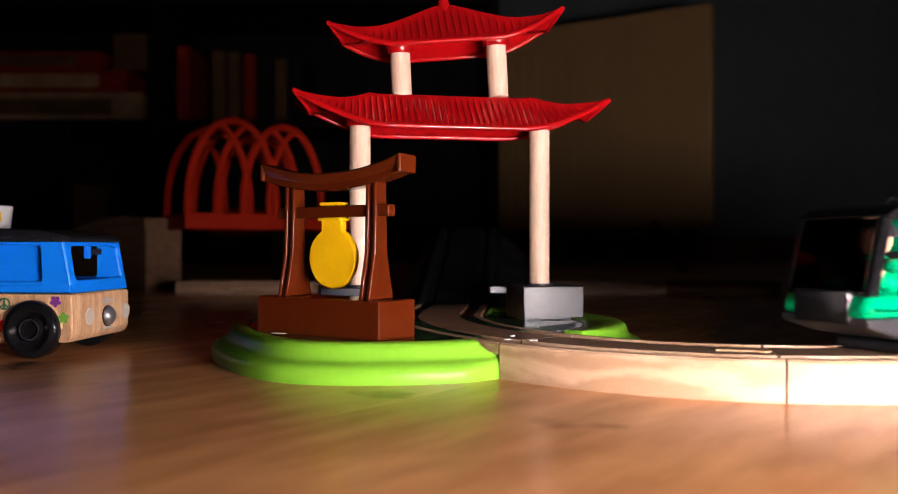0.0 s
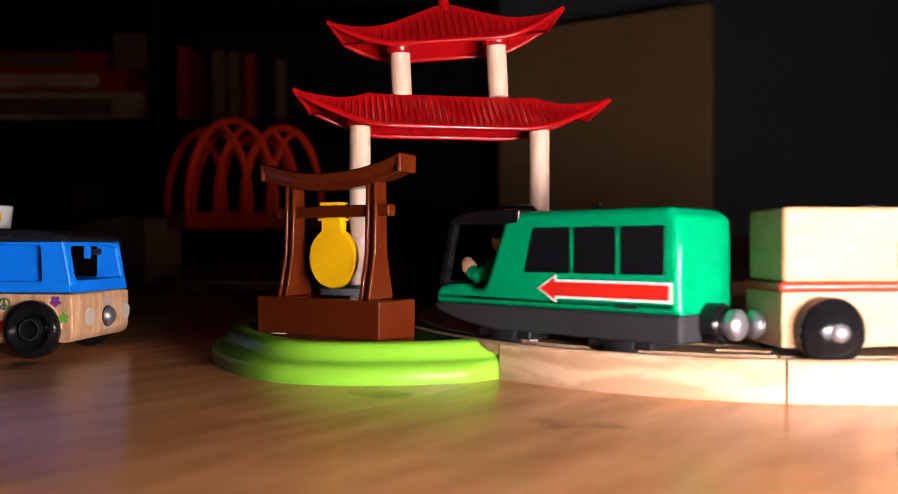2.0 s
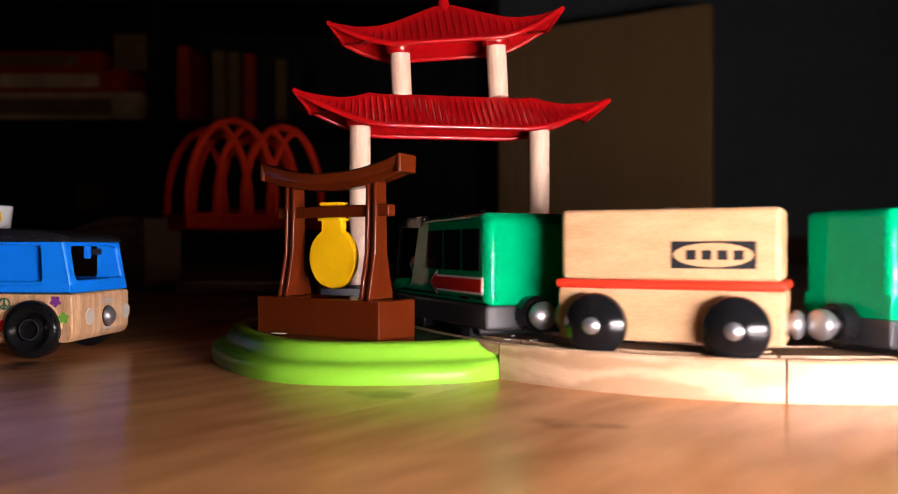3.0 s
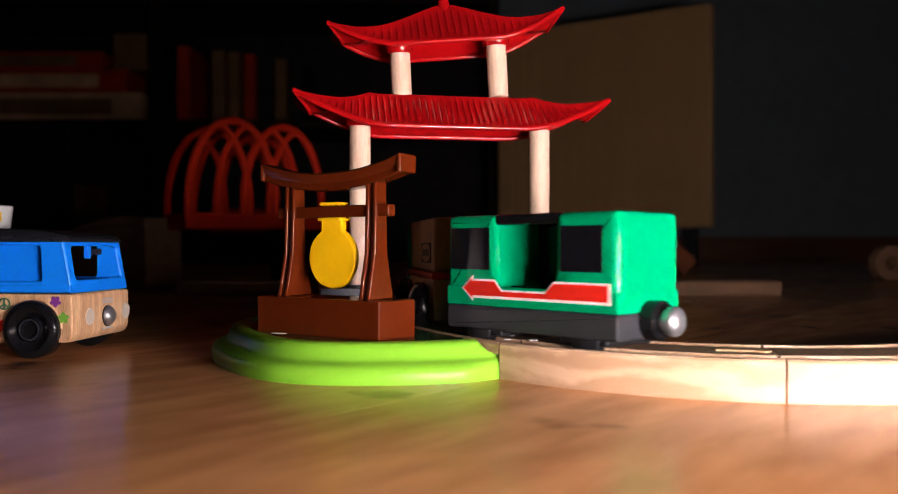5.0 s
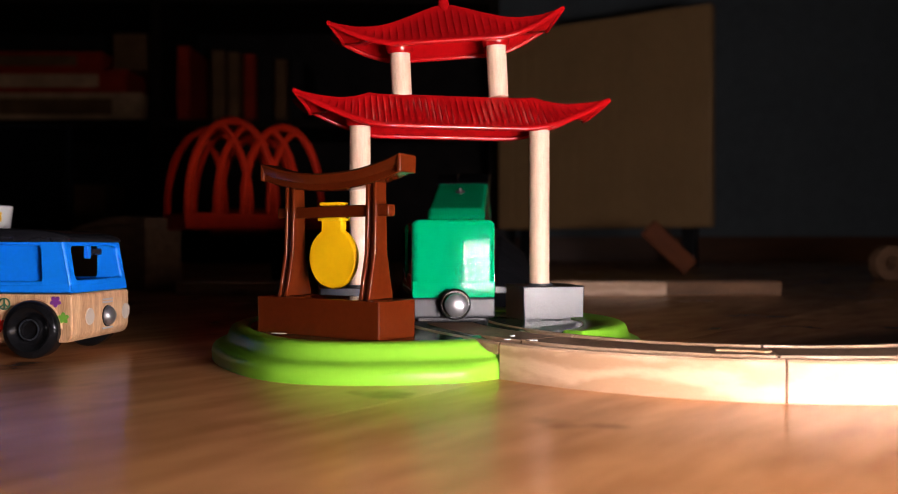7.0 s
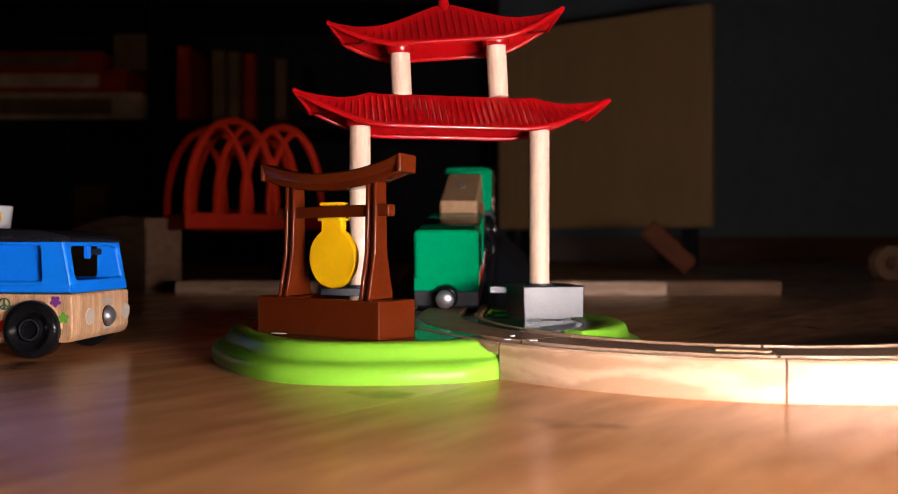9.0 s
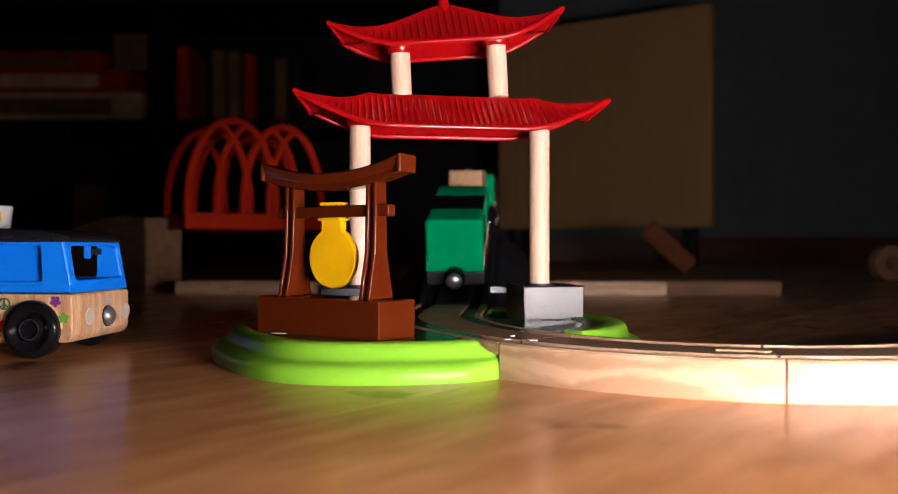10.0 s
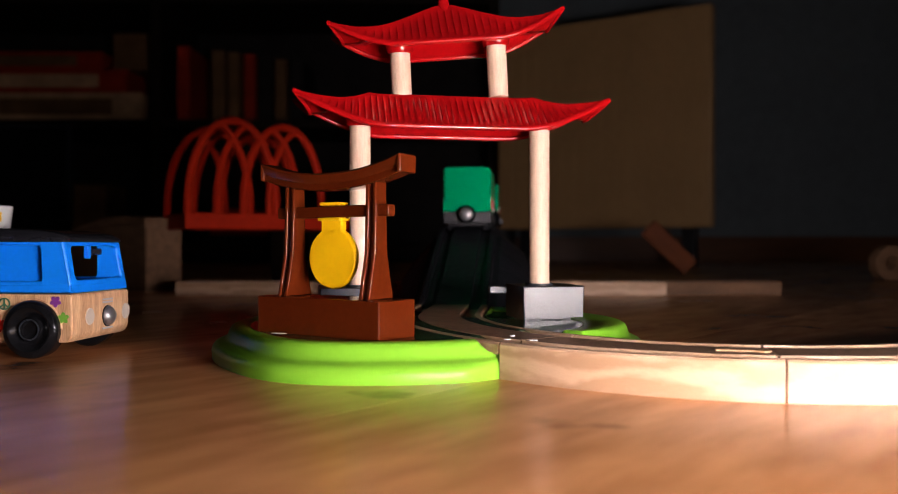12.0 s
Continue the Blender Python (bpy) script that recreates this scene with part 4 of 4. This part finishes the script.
    def flower(x, z, r, mat, turn):
        o = []
        for q in range(40):
            a = 2 * math.pi * q / 40
            rr = r * (0.55 + 0.45 * abs(math.cos(2.5 * (a + turn))))
            o.append((x + rr * math.cos(a), z + rr * math.sin(a)))
        part("flower", prism(o, -0.0004, 0.0002, "y"), mat, body, "painted flower")
    flower(-0.0066, 0.0222, 0.0023, PURPLE, 0.3)
    flower(-0.0034, 0.0158, 0.0023, LEAF, 0.9)
    flower(-0.0292, 0.0128, 0.0028, ARROW, 0.5)
    flower(-0.048, 0.0215, 0.0028, PURPLE, 0.1)
    ring = [(-0.0275, 0.0212, 0.0024)]
    x, z, r = ring[0]
    b = bmesh.new()
    outer = [(x + r * math.cos(q * math.pi / 12), z + r * math.sin(q * math.pi / 12)) for q in range(24)]
    for q in range(24):
        a, c = outer[q], outer[(q + 1) % 24]
        ia, ic = [(x + (p[0] - x) * 0.8, z + (p[1] - z) * 0.8) for p in (a, c)]
        add_prism(b, [a, c, ic, ia], -0.0004, 0.0002, "y")
    for ang in (90, -90, -40, -140):
        d = Vector((math.cos(radians(ang)), math.sin(radians(ang))))
        n = Vector((-d.y, d.x)) * 0.00022
        o = Vector((x, z))
        add_prism(b, [tuple(o + n), tuple(o + d * r * 0.9 + n), tuple(o + d * r * 0.9 - n), tuple(o - n)], -0.00045, 0.0002, "y")
    part("peace_mark", b, DEEP_GREEN, body, "dark green painted ring mark")
    for y in (0.0135, Wd - 0.0036):
        part("headlight", lathe([(0, 0), (0.0034, 0), (0.0034, 0.0004), (0, 0.0004)], 24, pose(-0.0001, y, 0.0154, 0, 90)), PALE_PRINT, body, "pale painted headlight")
    part("nose_magnet", lathe([(0.0041, -0.001), (0.0041, 0.0005), (0.0037, 0.0017), (0.0026, 0.0027), (0.0012, 0.0032), (0, 0.0033)], 28, pose(0, 0.0282, 0.0146, 0, 90)), STEEL, body, "domed steel nose magnet", smooth=True)
    part("magnet_ring", lathe([(0.0040, 0.0), (0.0045, 0.0), (0.0045, 0.0004), (0.0040, 0.0004)], 28, pose(0, 0.0282, 0.0146, 0, 90)), BLACK_MATT, body, "dark ring round the magnet")
    for z in (0.0200, 0.0212, 0.0092):
        part("grille_bar", box(-0.0002, 0.0003, 0.0240, 0.0325, z, z + 0.0007), SILVER_PRINT, body)


# ---------------------------------------------------------------- far toys
def far_toys():
    # straight tracks lying behind the loop
    def plank_track(x0, x1, y, yaw=0.0):
        b = bmesh.new()
        pts, mats = track_section(0.012)
        fr = [(Vector((x, 0, 0.012)), Vector((0, -1, 0)), Vector((0, 0, 1))) for x in (-(x1 - x0) / 2, (x1 - x0) / 2)]
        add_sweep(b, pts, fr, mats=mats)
        # The right-hand piece takes wood darkened in colour to stand for dim light.
        ob = part("wooden_track", b, [DIM_WOOD if x0 > 0.1 else TRACK_WOOD, TRACK_WORN], None, "", pose((x0 + x1) / 2, y, 0, 0, 0, yaw))
        tagged(ob, "straight beech toy railway track lying on the floor", "toy track", "toy railway tracks")
    plank_track(-0.245, -0.03, 0.785)
    plank_track(-0.029, 0.195, 0.785)
    plank_track(0.196, 0.300, 0.79, 1)
    # wooden ramp that climbs to the bridge
    t = thing("wooden_ramp", pose(-0.279, 0.838, 0, 0, 0, -48), "arched beech ramp leading up to the bridge", "toy ramp")
    crest = [(0.0, 0.0715), (-0.05, 0.0750), (-0.10, 0.0745), (-0.15, 0.0705), (-0.20, 0.0640), (-0.26, 0.0540), (-0.32, 0.0410), (-0.38, 0.0270), (-0.44, 0.0140)]
    # Flank and deck carry the low light in their darker wood colour.
    part("body", prism([(-0.44, 0.0), (-0.002, 0.0)] + [(x - 0.002, z - 0.0085) for x, z in crest], -0.0185, 0.0185, "y", 0.001, 1), DIM_WOOD, t, "solid beech flank")
    part("deck", prism([(x, z - 0.0084) for x, z in crest[::-1]] + crest, -0.02, 0.02, "y", 0.0006, 1), DIM_WOOD, t, "bowed beech running deck")
    # orange arch bridge
    t = thing("arch_bridge", pose(-0.2444, 0.79, 0, 0, 0, 32), "orange plastic toy bridge with pointed lattice arches", "toy bridge")
    part("deck", box(-0.001, 0.180, -0.004, 0.079, 0.060, 0.0755, 0.002), ORANGE, t)

    def bow(c, w, h, y, k):
        """Point on an arch: foot to foot as k runs from 0 to 1."""
        return (c - w * math.cos(math.pi * k), y, 0.0745 + h * math.sin(math.pi * k) ** 0.85)
    for y in (0.0, 0.075):
        for c, w, h in ((0.0455, 0.0430, 0.0895), (0.0960, 0.0405, 0.0865)):
            part("arch", tube_mesh([bow(c, w, h, y, k / 28) for k in range(29)], 0.0040, 8), ORANGE, t, "pointed side arch")
            for side in (-1, 1):
                rib = []
                for k in range(29):
                    q = bow(c + side * w * 0.62, w, h, y, (k if side > 0 else 28 - k) / 28)
                    if abs(q[0] - c) < w * 0.985 and q[2] - 0.0745 < h * (1 - ((q[0] - c) / w) ** 2) ** 0.425:
                        rib.append(q)
                if len(rib) > 2:
                    part("lattice_rib", tube_mesh(rib, 0.0033, 8), ORANGE, t)
    for x in (0.108, 0.150):
        part("leg", box(x, x + 0.016, 0.030, 0.070, 0, 0.061, 0.002), SHELF_WOOD, t)
    # board that leans by the radiator, a wooden ring, a paper cup
    t = tagged(part("wooden_board", box(-0.014, 0.014, -0.005, 0.005, 0.0, 0.085, 0.002), BOARD_WOOD, None, "", pose(0.345, 1.22, 0.0, 0, -46, 0)), "small orange-brown wooden board leaning askew", "board")
    t.location.z = 0.013
    # Ring wood is darkened in its colour to match the faint light here.
    ring = part("wooden_ring", lathe([(0.0085, -0.008), (0.022, -0.008), (0.0225, -0.007), (0.0225, 0.007), (0.022, 0.008), (0.0085, 0.008), (0.0085, -0.008)], 40, pose(0, 0, 0, 90)), DIM_WOOD, None, "", pose(0.565, 1.1, 0.0225, 0, 0, 10), smooth=True)
    tagged(ring, "round wooden ring standing on its edge", "ring")
    cup = thing("paper_cup", pose(-0.2585, 0.475, 0), "white paper cup printed with coloured shapes", "cup")
    part("wall", lathe([(0, 0.0), (0.0066, 0.0), (0.0142, 0.066), (0.0137, 0.066), (0.0062, 0.001), (0, 0.001)], 28), WHITE, cup, smooth=True)
    for k in range(9):
        a, z = radians(-130 + (k * 37) % 100), 0.046 + 0.007 * (k % 3)
        r = 0.0066 + 0.0076 * z / 0.066
        part("spot", box(-0.0022, 0.0022, -0.0004, 0.0004, -0.0026, 0.0026, 0.0002, 1), (ARROW, DEEP_GREEN, YELLOW)[k % 3], cup, "", pose(r * math.cos(a), r * math.sin(a), z, 0, 0, math.degrees(a) + 90))


# ---------------------------------------------------------------- build
room()
led_panel()
shelf_unit()
radiator()
shelf_goods()
railway()
ramp()
pagoda()
gong()
LOCO, LOCO_WHEELS = engine()
WAGON, WAGON_WHEELS = wood_wagon()
COACH, COACH_WHEELS = tail_wagon()
bus()
far_toys()
planks()

# way of the coach's rear end along the rail, in metres, by the second
TAIL = [(0.0, -0.1845), (0.9, -0.1285), (1.5, -0.0885), (2.0, -0.0618), (2.5, -0.0338), (2.8, -0.0155), (4.8, 0.1123), (5.5, 0.153), (6.5, 0.1990), (7.2, 0.231), (8.8, 0.309), (9.6, 0.3535), (10.5, 0.400), (12.0, 0.478)]
GAP = 0.0150


def tail_way(t):
    """Smooth monotone curve through TAIL."""
    ts, vs = [r[0] for r in TAIL], [r[1] for r in TAIL]
    k = max(i for i in range(len(ts) - 1) if ts[i] <= t + 1e-9)
    def slope(i):
        if i == 0:
            return (vs[1] - vs[0]) / (ts[1] - ts[0])
        if i == len(ts) - 1:
            return (vs[-1] - vs[-2]) / (ts[-1] - ts[-2])
        return (vs[i + 1] - vs[i - 1]) / (ts[i + 1] - ts[i - 1])
    h = ts[k + 1] - ts[k]
    u = (t - ts[k]) / h
    v = ((2 * u ** 3 - 3 * u * u + 1) * vs[k] + (u ** 3 - 2 * u * u + u) * h * slope(k)
         + (3 * u * u - 2 * u ** 3) * vs[k + 1] + (u ** 3 - u * u) * h * slope(k + 1))
    return v


def riding(s, base):
    """Pose of a vehicle whose middle is at s, with its wheels base apart on the line."""
    a, b = rail(s - base / 2), rail(s + base / 2)
    d = (b - a).normalized()
    side = Vector((0, 0, 1)).cross(d).normalized()
    up = d.cross(side)
    m = Matrix((d, side, up)).transposed().to_4x4()
    m.translation = (a + b) / 2
    return m


def motions():
    times = [i / 10 for i in range(121)]
    offsets = ((COACH, COACH_WHEELS, 0.0371, 0.046), (WAGON, WAGON_WHEELS, 0.0742 + GAP + 0.0330, 0.0412),
               (LOCO, LOCO_WHEELS, 0.0742 + GAP + 0.066 + GAP + 0.0465, 0.0455))
    for ob, wheels, off, base in offsets:
        walk(ob, [(t, riding(tail_way(t) + off, base)) for t in times])
        for wheel, r in wheels:
            at = wheel.matrix_basis.translation.copy()
            walk(wheel, [(t, Matrix.Translation(at) @ Matrix.Rotation((tail_way(t) - tail_way(0)) / r, 4, "Y")) for t in times])


motions()
